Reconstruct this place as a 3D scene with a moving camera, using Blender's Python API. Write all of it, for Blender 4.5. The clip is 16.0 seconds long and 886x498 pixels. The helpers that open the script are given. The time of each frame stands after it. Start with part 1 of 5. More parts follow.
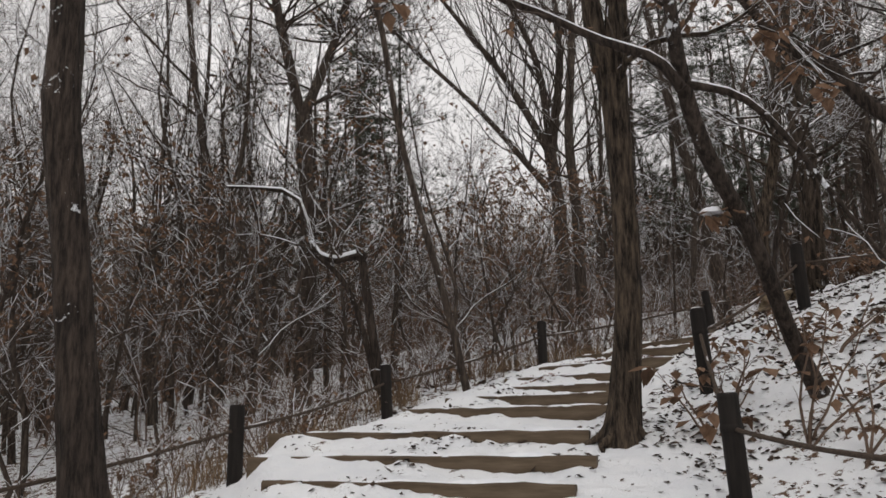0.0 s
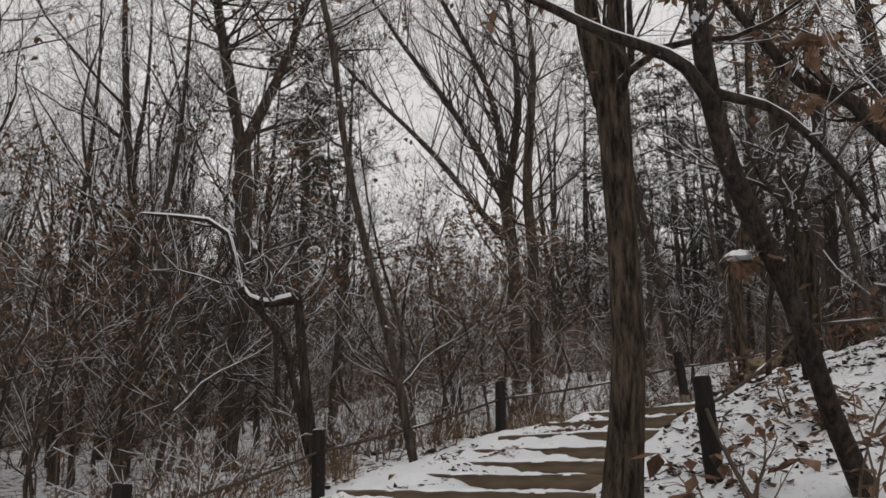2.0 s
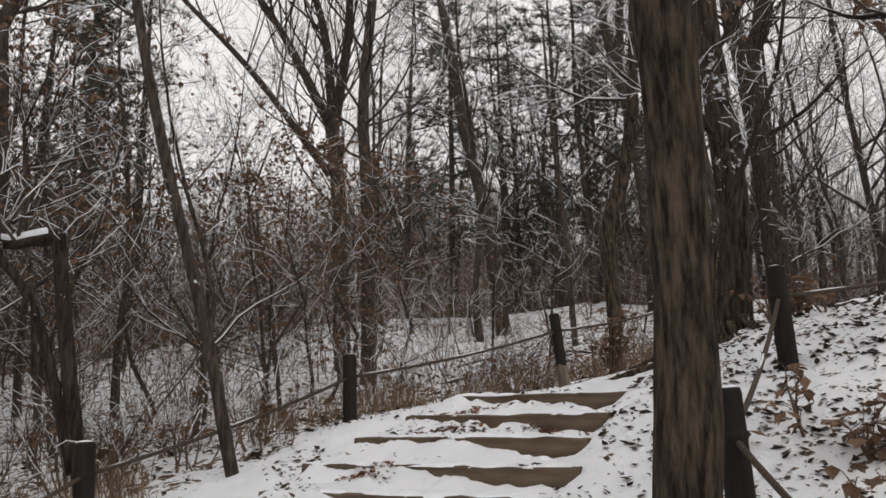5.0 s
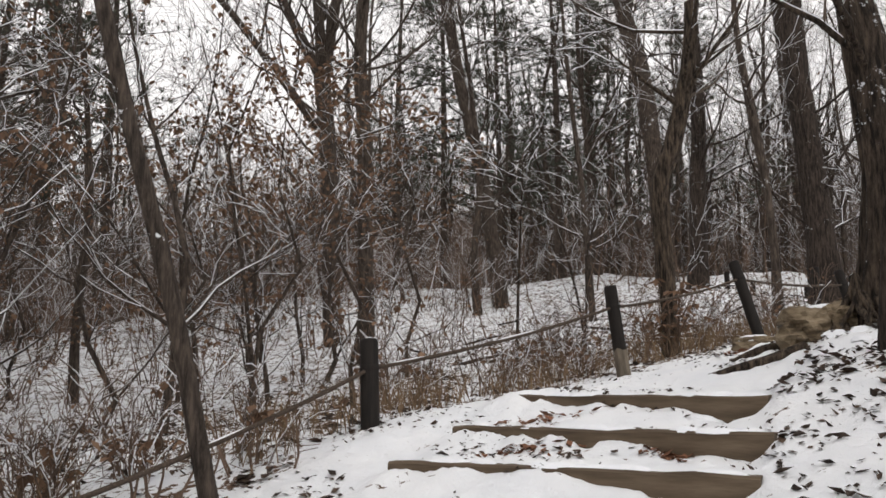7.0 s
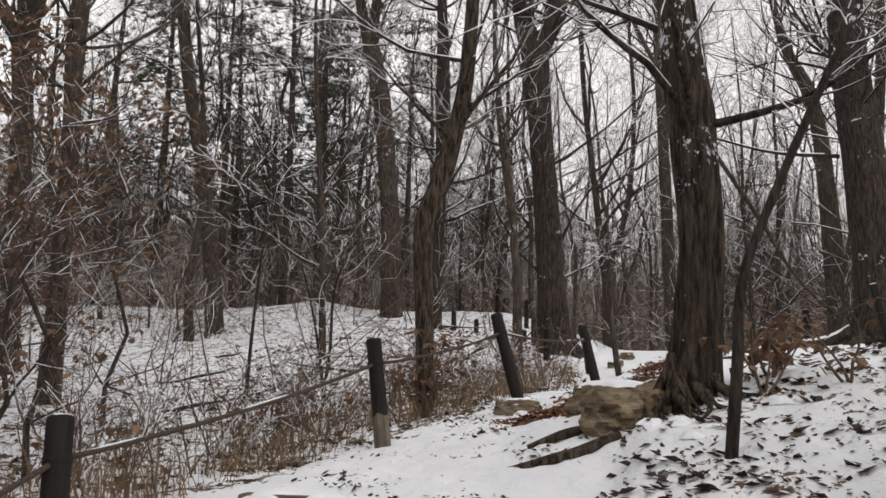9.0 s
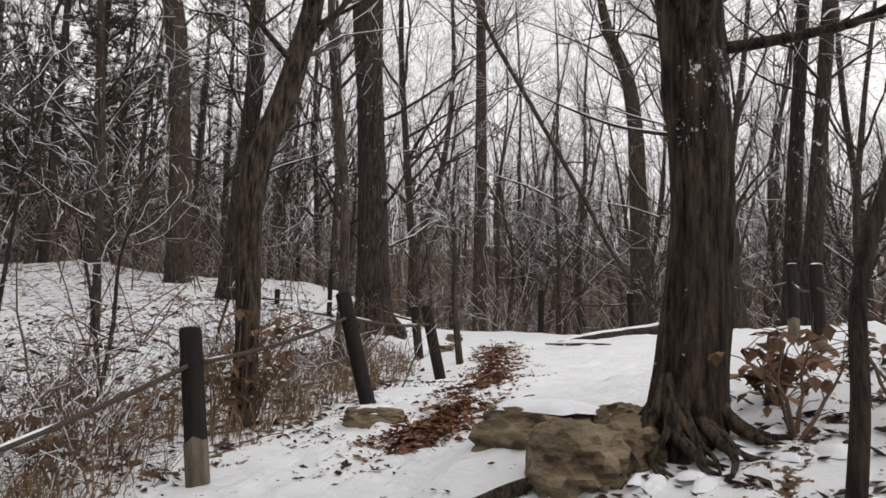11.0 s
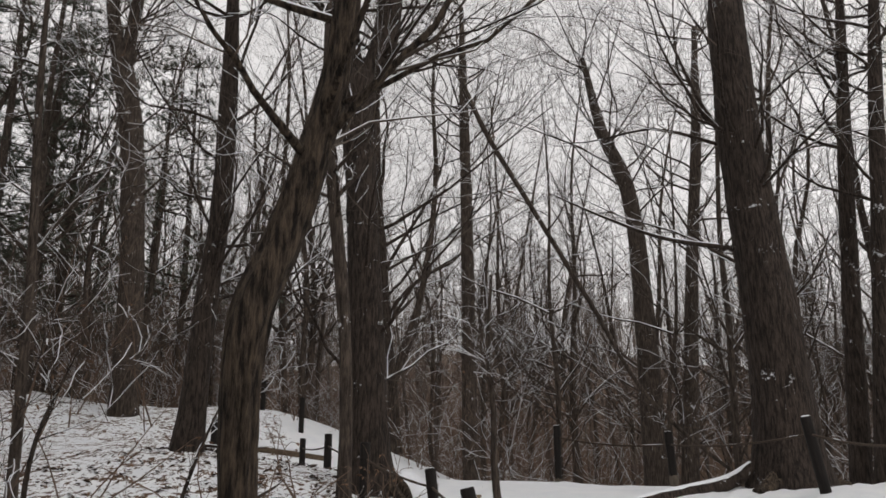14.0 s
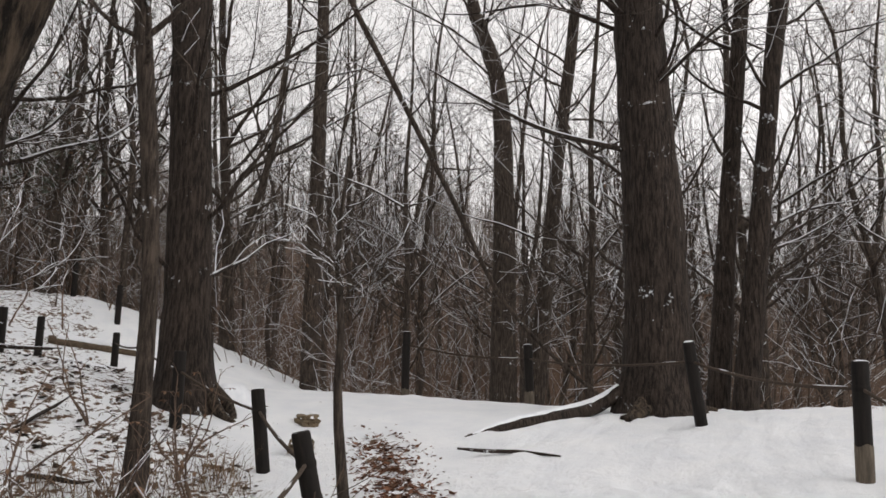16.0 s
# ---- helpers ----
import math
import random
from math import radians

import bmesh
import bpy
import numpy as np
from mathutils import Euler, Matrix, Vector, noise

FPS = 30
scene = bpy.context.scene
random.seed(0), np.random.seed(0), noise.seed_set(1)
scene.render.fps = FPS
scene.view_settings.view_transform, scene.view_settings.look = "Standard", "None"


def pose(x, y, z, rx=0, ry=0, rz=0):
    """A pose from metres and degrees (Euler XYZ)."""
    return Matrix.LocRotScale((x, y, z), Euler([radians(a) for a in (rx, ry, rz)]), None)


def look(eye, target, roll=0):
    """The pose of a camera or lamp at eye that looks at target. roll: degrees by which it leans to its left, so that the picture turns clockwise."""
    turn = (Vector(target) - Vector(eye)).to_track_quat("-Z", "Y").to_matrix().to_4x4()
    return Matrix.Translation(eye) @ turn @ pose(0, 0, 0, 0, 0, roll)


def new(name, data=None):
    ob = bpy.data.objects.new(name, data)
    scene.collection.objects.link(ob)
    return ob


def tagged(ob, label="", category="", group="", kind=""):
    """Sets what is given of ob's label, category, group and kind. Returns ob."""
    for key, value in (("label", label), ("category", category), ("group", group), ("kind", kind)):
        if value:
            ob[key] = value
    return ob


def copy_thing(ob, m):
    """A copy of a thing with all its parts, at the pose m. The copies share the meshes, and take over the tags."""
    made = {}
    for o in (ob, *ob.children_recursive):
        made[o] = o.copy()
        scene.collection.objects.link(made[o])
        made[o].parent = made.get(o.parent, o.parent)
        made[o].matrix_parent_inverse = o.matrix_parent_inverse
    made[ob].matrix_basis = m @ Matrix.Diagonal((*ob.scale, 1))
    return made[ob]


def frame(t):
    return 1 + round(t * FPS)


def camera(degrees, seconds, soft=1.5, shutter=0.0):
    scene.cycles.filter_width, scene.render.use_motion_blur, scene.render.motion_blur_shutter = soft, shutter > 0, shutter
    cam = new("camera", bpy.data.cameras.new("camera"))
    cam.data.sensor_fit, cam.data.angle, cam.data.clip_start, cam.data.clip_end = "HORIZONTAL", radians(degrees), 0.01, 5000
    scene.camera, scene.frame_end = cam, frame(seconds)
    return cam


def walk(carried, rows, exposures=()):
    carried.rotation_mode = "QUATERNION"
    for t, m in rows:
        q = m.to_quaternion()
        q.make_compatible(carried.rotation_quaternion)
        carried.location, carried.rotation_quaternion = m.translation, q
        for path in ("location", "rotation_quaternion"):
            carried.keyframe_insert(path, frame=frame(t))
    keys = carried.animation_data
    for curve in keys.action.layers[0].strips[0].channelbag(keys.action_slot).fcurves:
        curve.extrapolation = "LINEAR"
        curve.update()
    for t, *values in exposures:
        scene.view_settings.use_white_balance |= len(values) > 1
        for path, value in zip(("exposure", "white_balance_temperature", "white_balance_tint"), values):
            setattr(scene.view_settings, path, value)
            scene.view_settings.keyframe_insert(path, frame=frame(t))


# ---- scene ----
cam = camera(56.1, 16.0, soft=1.6)
PATH = [
    (0, (0.581, 0.133, 1.511), (0.413, 2.08, 1.937), -0.7),
    (0.5, (0.657, 0.486, 1.661), (0.555, 2.405, 2.213), -2.5),
    (1, (0.675, 0.786, 1.743), (0.612, 2.691, 2.349), -1.8),
    (1.5, (0.503, 1.293, 1.835), (0.445, 3.221, 2.364), 0.8),
    (2, (0.393, 1.668, 1.799), (0.357, 3.592, 2.343), 0.5),
    (2.5, (0.334, 2.303, 1.961), (0.34, 4.214, 2.554), 0.7),
    (3, (0.155, 2.781, 2.075), (0.115, 4.66, 2.76), 2.1),
    (3.5, (0.029, 3.156, 2.253), (0.078, 5.065, 2.849), 0.4),
    (4, (0.031, 3.655, 2.317), (0.197, 5.569, 2.871), -0.6),
    (4.5, (0.028, 4.035, 2.366), (0.335, 5.948, 2.864), -0.2),
    (5, (0.027, 4.597, 2.517), (0.456, 6.509, 2.918), -0.6),
    (7.5, (-0.065, 7.348, 2.815), (0.452, 9.254, 3.135), -0.3),
    (8, (-0.008, 7.724, 2.88), (0.635, 9.593, 3.191), 0.1),
    (8.5, (0.057, 8.118, 3.119), (0.846, 9.918, 3.494), -0.0),
    (9, (0.115, 8.497, 3.251), (1.213, 10.124, 3.636), 0.9),
    (9.5, (0.36, 8.888, 3.282), (1.695, 10.334, 3.637), 0.4),
    (12, (1.376, 11.699, 3.777), (2.963, 12.879, 4.077), 0.6),
    (12.5, (1.634, 12.084, 3.804), (3.307, 13.133, 4.115), -1.1),
    (13, (1.909, 12.48, 3.989), (3.533, 13.591, 4.346), 0.3),
    (13.5, (2.286, 12.845, 4.279), (3.828, 13.94, 4.93), 0.6),
    (14, (2.398, 13.043, 4.585), (3.912, 14.224, 5.145), 0.1),
    (14.5, (2.773, 13.3, 4.719), (4.235, 14.627, 5.036), 2.1),
    (15, (3.145, 13.706, 4.717), (4.7, 14.95, 4.907), 2.9),
    (15.5, (3.502, 13.933, 4.849), (5.187, 14.99, 5.054), 1.6),
    (16, (4.04, 14.24, 5.036), (5.797, 15.145, 5.346), 1.6),
]
walk(cam, [(t, look(eye, target, roll)) for t, eye, target, roll in PATH],
     [(0, -0.04), (1.0, -0.24), (2.5, -0.22), (3.5, -0.36), (4.0, -0.34), (5.0, 0.1), (7.5, 0.48), (8.5, 0.42), (9.5, 0.34), (12.0, 0.38), (13.5, 0.14), (14.0, 0.0), (14.5, 0.02), (15.0, 0.3), (15.5, 0.35), (16.0, 0.25)])

# ---- light ----
world = bpy.data.worlds.new("overcast_sky")
scene.world = world
world.use_nodes = True
wn, wl = world.node_tree.nodes, world.node_tree.links
wn.clear()
sky = wn.new("ShaderNodeTexSky")
sky.sky_type, sky.sun_disc, sky.sun_elevation, sky.sun_rotation = "NISHITA", False, radians(38), radians(200)
sky.air_density, sky.dust_density, sky.ozone_density = 1.0, 4.0, 1.0
grey = wn.new("ShaderNodeHueSaturation")
grey.inputs["Saturation"].default_value = 0.12
cloud_co, cloud, cloud_ramp, cloud_mix = wn.new("ShaderNodeTexCoord"), wn.new("ShaderNodeTexNoise"), wn.new("ShaderNodeMapRange"), wn.new("ShaderNodeMix")
cloud.inputs["Scale"].default_value, cloud.inputs["Detail"].default_value = 2.2, 5
cloud_ramp.inputs["From Min"].default_value, cloud_ramp.inputs["From Max"].default_value = 0.3, 0.7
cloud_ramp.inputs["To Min"].default_value, cloud_ramp.inputs["To Max"].default_value = 0.82, 1.1
cloud_mix.data_type, cloud_mix.blend_type = "RGBA", "MULTIPLY"
cloud_mix.inputs["Factor"].default_value = 1.0
flat = wn.new("ShaderNodeMix")
flat.data_type = "RGBA"
flat.inputs["Factor"].default_value = 0.75
flat.inputs["B"].default_value = (10.75, 10.35, 10.25, 1)
back, out = wn.new("ShaderNodeBackground"), wn.new("ShaderNodeOutputWorld")
back.inputs["Strength"].default_value = 0.1
wl.new(sky.outputs[0], grey.inputs["Color"])
wl.new(grey.outputs[0], flat.inputs["A"])
wl.new(cloud_co.outputs["Generated"], cloud.inputs["Vector"])
wl.new(cloud.outputs["Fac"], cloud_ramp.inputs["Value"])
wl.new(flat.outputs["Result"], cloud_mix.inputs["A"])
wl.new(cloud_ramp.outputs[0], cloud_mix.inputs["B"])
wl.new(cloud_mix.outputs["Result"], back.inputs["Color"])
wl.new(back.outputs[0], out.inputs["Surface"])
sun = new("sun", bpy.data.lights.new("sun", "SUN"))
sun.data.energy, sun.data.angle, sun.data.color = 0.4, radians(25), (1.0, 0.96, 0.9)
sun.matrix_world = look((0, 0, 30), (-6, 20, 8))


# ---- materials ----
def material(name, rough=0.9):
    m = bpy.data.materials.new(name)
    m.use_nodes = True
    n = m.node_tree.nodes
    b = n["Principled BSDF"]
    b.inputs["Roughness"].default_value = rough
    b.inputs["Specular IOR Level"].default_value = 0.25
    return m, n, m.node_tree.links, b


def noise_node(n, l, vec, scale, detail=4, rough=0.6):
    t = n.new("ShaderNodeTexNoise")
    t.inputs["Scale"].default_value, t.inputs["Detail"].default_value, t.inputs["Roughness"].default_value = scale, detail, rough
    l.new(vec, t.inputs["Vector"])
    return t.outputs["Fac"]


def ramp_node(n, l, fac, stops):
    r = n.new("ShaderNodeValToRGB")
    while len(r.color_ramp.elements) < len(stops):
        r.color_ramp.elements.new(0.5)
    for e, (p, c) in zip(r.color_ramp.elements, stops):
        e.position, e.color = p, (*c, 1)
    l.new(fac, r.inputs["Fac"])
    return r.outputs["Color"]


def mix_node(n, l, fac, a, b, kind="MIX"):
    m = n.new("ShaderNodeMix")
    m.data_type, m.blend_type = "RGBA", kind
    for key, v in (("Factor", fac), ("A", a), ("B", b)):
        if isinstance(v, (int, float)):
            m.inputs[key].default_value = v
        elif isinstance(v, tuple):
            m.inputs[key].default_value = (*v, 1)
        else:
            l.new(v, m.inputs[key])
    return m.outputs["Result"]


def bump_node(n, l, b, height, strength, dist):
    k = n.new("ShaderNodeBump")
    k.inputs["Strength"].default_value, k.inputs["Distance"].default_value = strength, dist
    l.new(height, k.inputs["Height"])
    l.new(k.outputs[0], b.inputs["Normal"])


def scaled(n, l, s, kind="Object"):
    c, m = n.new("ShaderNodeTexCoord"), n.new("ShaderNodeMapping")
    m.inputs["Scale"].default_value = s
    l.new(c.outputs[kind], m.inputs["Vector"])
    return m.outputs[0]


def bark_material(name, dark, light, snow=0.0, furrow=1.0):
    m, n, l, b = material(name, 0.95)
    v = scaled(n, l, (1, 1, 0.16))
    plain = scaled(n, l, (1, 1, 1))
    grain = noise_node(n, l, v, 26, 6, 0.7)
    broad = noise_node(n, l, plain, 1.7, 4)
    col = ramp_node(n, l, grain, [(0.4, dark), (0.5, tuple(0.6 * p + 0.4 * q for p, q in zip(dark, light))), (0.64, light)])
    col = mix_node(n, l, 0.55, col, ramp_node(n, l, broad, [(0.3, (0.55, 0.52, 0.5)), (0.7, (1.25, 1.2, 1.15))]), "MULTIPLY")
    if snow:
        flecks = noise_node(n, l, plain, 13, 5, 0.75)
        patch = noise_node(n, l, plain, 1.3, 2)
        both = n.new("ShaderNodeMath")
        both.operation = "MULTIPLY"
        l.new(flecks, both.inputs[0])
        l.new(patch, both.inputs[1])
        mask = ramp_node(n, l, both.outputs[0], [(0.46 - snow, (0, 0, 0)), (0.48 - snow, (1, 1, 1))])
        col = mix_node(n, l, mask, col, (0.75, 0.77, 0.8))
    l.new(col, b.inputs["Base Color"])
    bump_node(n, l, b, grain, 1.0 * furrow, 0.035)
    return m


def plain_material(name, stops, scale, rough=0.9, stretch=(1, 1, 1), bump=0.4, dist=0.01, random_tone=0.0, kind="Object"):
    m, n, l, b = material(name, rough)
    g = noise_node(n, l, scaled(n, l, stretch, kind), scale, 6, 0.65)
    col = ramp_node(n, l, g, stops)
    if random_tone:
        geo = n.new("ShaderNodeNewGeometry")
        tone = ramp_node(n, l, geo.outputs["Random Per Island"], [(0, (1 - random_tone,) * 3), (1, (1 + random_tone,) * 3)])
        col = mix_node(n, l, 1.0, col, tone, "MULTIPLY")
    l.new(col, b.inputs["Base Color"])
    if bump:
        bump_node(n, l, b, g, bump, dist)
    return m


BARK = bark_material("dark_oak_bark", (0.016, 0.012, 0.01), (0.075, 0.058, 0.047), 0.085)
BARK_BROWN = bark_material("brown_furrowed_bark", (0.012, 0.009, 0.007), (0.125, 0.096, 0.07), 0.0, 1.3)
BARK_ROOTED = bark_material("furrowed_bark_with_snow", (0.012, 0.009, 0.007), (0.105, 0.08, 0.06), 0.125, 1.3)
BARK_FAR = bark_material("grey_brown_bark", (0.028, 0.022, 0.018), (0.115, 0.092, 0.075), 0.085)
TWIG = plain_material("twig_bark", [(0.3, (0.035, 0.027, 0.022)), (0.7, (0.11, 0.086, 0.068))], 3, random_tone=0.4, bump=0)
# far twigs: paler and greyer than TWIG, distance haze put into the colour
HAZED_TWIG = plain_material("haze_paled_twigs", [(0.3, (0.085, 0.07, 0.06)), (0.7, (0.2, 0.165, 0.14))], 1, random_tone=0.5, bump=0)
BRUSH = plain_material("reddish_brush_bark", [(0.3, (0.06, 0.043, 0.033)), (0.7, (0.19, 0.13, 0.095))], 3, random_tone=0.4, bump=0)
SNOW = plain_material("fresh_snow", [(0.3, (0.72, 0.74, 0.78)), (0.7, (0.84, 0.85, 0.87))], 9, 0.7, bump=0.5, dist=0.02)


def leaf_material(name, stops):
    """A thin dry leaf that lets some light through."""
    m, n, l, b = material(name, 0.8)
    col = ramp_node(n, l, noise_node(n, l, scaled(n, l, (1, 1, 1)), 7, 6, 0.65), stops)
    geo = n.new("ShaderNodeNewGeometry")
    col = mix_node(n, l, 1.0, col, ramp_node(n, l, geo.outputs["Random Per Island"], [(0, (0.55, 0.52, 0.5)), (1, (1.45, 1.4, 1.35))]), "MULTIPLY")
    l.new(col, b.inputs["Base Color"])
    thin, both = n.new("ShaderNodeBsdfTranslucent"), n.new("ShaderNodeMixShader")
    both.inputs[0].default_value = 0.5
    l.new(col, thin.inputs["Color"])
    l.new(b.outputs[0], both.inputs[1])
    l.new(thin.outputs[0], both.inputs[2])
    l.new(both.outputs[0], n["Material Output"].inputs["Surface"])
    return m


LEAF = leaf_material("dry_oak_leaf", [(0.3, (0.105, 0.066, 0.044)), (0.7, (0.265, 0.175, 0.12))])
LITTER = plain_material("wet_leaf_litter", [(0.3, (0.018, 0.013, 0.01)), (0.7, (0.072, 0.046, 0.031))], 6, 0.7, random_tone=0.6, bump=0.2)
STRAW = plain_material("dry_grass", [(0.3, (0.09, 0.06, 0.036)), (0.7, (0.26, 0.18, 0.11))], 4, random_tone=0.35, bump=0)
NEEDLE = plain_material("pine_needles", [(0.3, (0.06, 0.07, 0.052)), (0.7, (0.135, 0.15, 0.115))], 2, random_tone=0.4, bump=0)
TIMBER = plain_material("weathered_sleeper", [(0.28, (0.05, 0.036, 0.024)), (0.5, (0.098, 0.072, 0.048)), (0.75, (0.165, 0.125, 0.086))], 14, 0.85, (0.12, 1, 1), 0.5, 0.006)
POST = plain_material("charred_post", [(0.3, (0.005, 0.0042, 0.0037)), (0.75, (0.024, 0.0188, 0.0158))], 22, 0.8, (1, 1, 0.12), 0.6, 0.006)
POST_FOOT = plain_material("worn_post_foot", [(0.3, (0.05, 0.042, 0.034)), (0.75, (0.22, 0.18, 0.135))], 18, 0.9, (1, 1, 0.15), 0.5, 0.006)
ROPE = plain_material("weathered_rope", [(0.3, (0.028, 0.021, 0.016)), (0.7, (0.1, 0.074, 0.056))], 60, 0.95, bump=0.8, dist=0.006)
TRAIL_LEAF = plain_material("bared_trail_leaves", [(0.3, (0.075, 0.033, 0.019)), (0.7, (0.22, 0.105, 0.06))], 7, 0.8, random_tone=0.5, bump=0.2)
ROCK = plain_material("lichen_rock", [(0.32, (0.035, 0.028, 0.02)), (0.45, (0.15, 0.113, 0.072)), (0.6, (0.24, 0.188, 0.125)), (0.75, (0.38, 0.32, 0.235))], 3.2, 0.9, stretch=(1, 1, 3.2), bump=1.0, dist=0.06)


def ground_material():
    m, n, l, b = material("snow_over_leaf_litter", 0.8)
    v = scaled(n, l, (1, 1, 1))
    cover = n.new("ShaderNodeAttribute")
    cover.attribute_name = "litter_cover"
    speck, patch, clump = noise_node(n, l, v, 9, 7, 0.7), noise_node(n, l, v, 2.0, 4), noise_node(n, l, v, 45, 4, 0.7)
    mix = n.new("ShaderNodeMath")
    mix.operation = "MULTIPLY_ADD"
    l.new(patch, mix.inputs[0])
    mix.inputs[1].default_value = 0.45
    l.new(speck, mix.inputs[2])
    add = n.new("ShaderNodeMath")
    add.operation = "ADD"
    l.new(mix.outputs[0], add.inputs[0])
    l.new(cover.outputs["Fac"], add.inputs[1])
    mask = ramp_node(n, l, add.outputs[0], [(0.985, (0, 0, 0)), (1.0, (1, 1, 1))])
    litter = ramp_node(n, l, clump, [(0.3, (0.03, 0.019, 0.013)), (0.5, (0.1, 0.06, 0.036)), (0.72, (0.23, 0.14, 0.085))])
    snow = ramp_node(n, l, patch, [(0.3, (0.76, 0.78, 0.81)), (0.7, (0.85, 0.86, 0.87))])
    l.new(mix_node(n, l, mask, snow, litter), b.inputs["Base Color"])
    bump_node(n, l, b, speck, 0.9, 0.045)
    return m


GROUND = ground_material()


# ---- mesh helpers ----
class Buf:
    """Collects faces and makes one mesh of them."""

    def __init__(self):
        self.v, self.f, self.n = [], [], 0

    def add(self, verts, faces):
        self.v.append(np.asarray(verts, float))
        k = self.n
        self.f.extend([tuple(i + k for i in f) for f in faces])
        self.n += len(verts)

    def mesh(self, name, mat, smooth=True):
        me = bpy.data.meshes.new(name)
        me.from_pydata(np.concatenate(self.v).tolist() if self.v else [], [], self.f)
        me.materials.append(mat)
        if smooth:
            me.polygons.foreach_set("use_smooth", [True] * len(me.polygons))
        me.update()
        return me


RING = {k: (np.cos(2 * np.pi * np.arange(k) / k), np.sin(2 * np.pi * np.arange(k) / k)) for k in (3, 4, 5, 6, 8, 10, 12, 16, 32)}
SIDES = {}


def tube_faces(rows, k, cap):
    key = (rows, k, cap)
    if key not in SIDES:
        f = [(r * k + a, r * k + (a + 1) % k, (r + 1) * k + (a + 1) % k, (r + 1) * k + a) for r in range(rows - 1) for a in range(k)]
        if cap:
            f += [tuple(range(k))[::-1], tuple((rows - 1) * k + a for a in range(k))]
        SIDES[key] = f
    return SIDES[key]


def tube(buf, pts, radii, k=3, cap=False):
    pts = np.asarray(pts, float)
    t = np.gradient(pts, axis=0)
    t /= np.linalg.norm(t, axis=1)[:, None] + 1e-9
    ref = np.array([0.31, 0.95, 0.05]) if abs(t[:, 2]).mean() > 0.6 else np.array([0, 0, 1.0])
    u = np.cross(t, ref)
    u /= np.linalg.norm(u, axis=1)[:, None] + 1e-9
    w = np.cross(t, u)
    c, s = RING[k]
    r = np.asarray(radii, float)[:, None, None]
    ring = pts[:, None] + r * (u[:, None] * c[None, :, None] + w[:, None] * s[None, :, None])
    buf.add(ring.reshape(-1, 3), tube_faces(len(pts), k, cap))


def spline(pts, n):
    """Smooth curve of n points through rows of numbers."""
    p = np.asarray(pts, float)
    if len(p) < 3:
        return np.array([p[0] + (p[-1] - p[0]) * a for a in np.linspace(0, 1, n)])
    e = np.vstack([2 * p[0] - p[1], p, 2 * p[-1] - p[-2]])
    outp = []
    for a in np.linspace(0, len(p) - 1 - 1e-6, n):
        i, f = int(a), a - int(a)
        q0, q1, q2, q3 = e[i:i + 4]
        outp.append(0.5 * (2 * q1 + (q2 - q0) * f + (2 * q0 - 5 * q1 + 4 * q2 - q3) * f * f + (3 * q1 - q0 - 3 * q2 + q3) * f ** 3))
    return np.array(outp)


def part(name, buf, mat, parent, label="", smooth=True):
    ob = new(name, buf.mesh(name, mat, smooth) if isinstance(buf, Buf) else buf)
    ob.parent = parent
    return tagged(ob, label)


def thing(name, at, label, category, group="", kind=""):
    ob = new(name)
    ob.empty_display_size = 0.2
    ob.location = at
    return tagged(ob, label, category, group, kind)


# ---- ground ----
# spot heights of the ground: the trail, the wooded hollow beside it, the bank and plateau, the country round
TRAIL = [(0.6, 0, -0.1), (0.6, 3, 0.45), (0.8, 5.6, 1.0), (1.1, 8, 1.55), (1.7, 10.2, 2.05), (2.8, 12.6, 2.68), (3.9, 13.9, 2.95),
         (5.5, 15, 3.2), (8.5, 16.6, 3.65), (11, 18.5, 4.0), (12.35, 14.3, 4.26), (14.5, 16.1, 4.56), (17.5, 19.4, 4.63), (17.2, 21.8, 4.75)]
HOLLOW = [(-2.1, 8.2, 1.05), (-1.2, 11.2, 1.6), (1.0, 13.4, 2.5), (4.13, 15.4, 2.92), (6.5, 16.3, 3.39), (9.3, 17.9, 3.67), (11.3, 20.1, 4.0),
          (-4, 9.5, 0.7), (-6.5, 14, 1.1), (-2.5, 14, 1.9), (0, 18, 2.4), (-6, 22, 2.2), (5, 22, 3.55), (9.57, 36.2, 5.8), (0, 32, 4.3), (11.25, 25.5, 5.25), (7.9, 24.6, 4.3), (8.5, 29, 5.0),
          (-12, 35, 3.5), (-15, 20, 1.2), (-6, 3, -0.6), (15.25, 34.2, 6.6), (12.5, 38.6, 7.2), (14.6, 38.3, 7.5), (16.8, 37.3, 7.1), (7, 41, 7.0), (2.5, 41, 6.5), (-3.3, 38.4, 5.4), (-6, 38, 4.7), (14, 47, 5.6), (4, 49, 5.4), (-6, 46, 3.8), (17, 28.9, 4.95), (18.6, 30.7, 6.1), (20, 33.5, 7.0), (12.7, 22.5, 4.6)]
BANK = [(2.4, 8.4, 1.8), (4.0, 10.25, 2.85), (2.1, 5.7, 0.85), (3.2, 5.2, 1.2), (5, 6, 2.3), (4, 3, 1.3), (6.5, 9.5, 3.6), (4.6, 11.6, 3.25), (6.2, 12.6, 3.7), (8.5, 12.2, 4.0), (10.0, 13.25, 3.88),
        (12, 9, 4.6), (20, 12, 4.8), (24, 24, 3.2), (30, 18, 2.2), (0, -6, -1.2), (6, -3, 0.1), (-6, -5, -1.7)]
FAR = [(60, 60, 6), (-50, 50, 3), (-50, -30, -3), (50, -30, 4), (0, 90, 7), (30, 45, 5)]
SPOTS = np.array(TRAIL + HOLLOW + BANK + FAR, float)


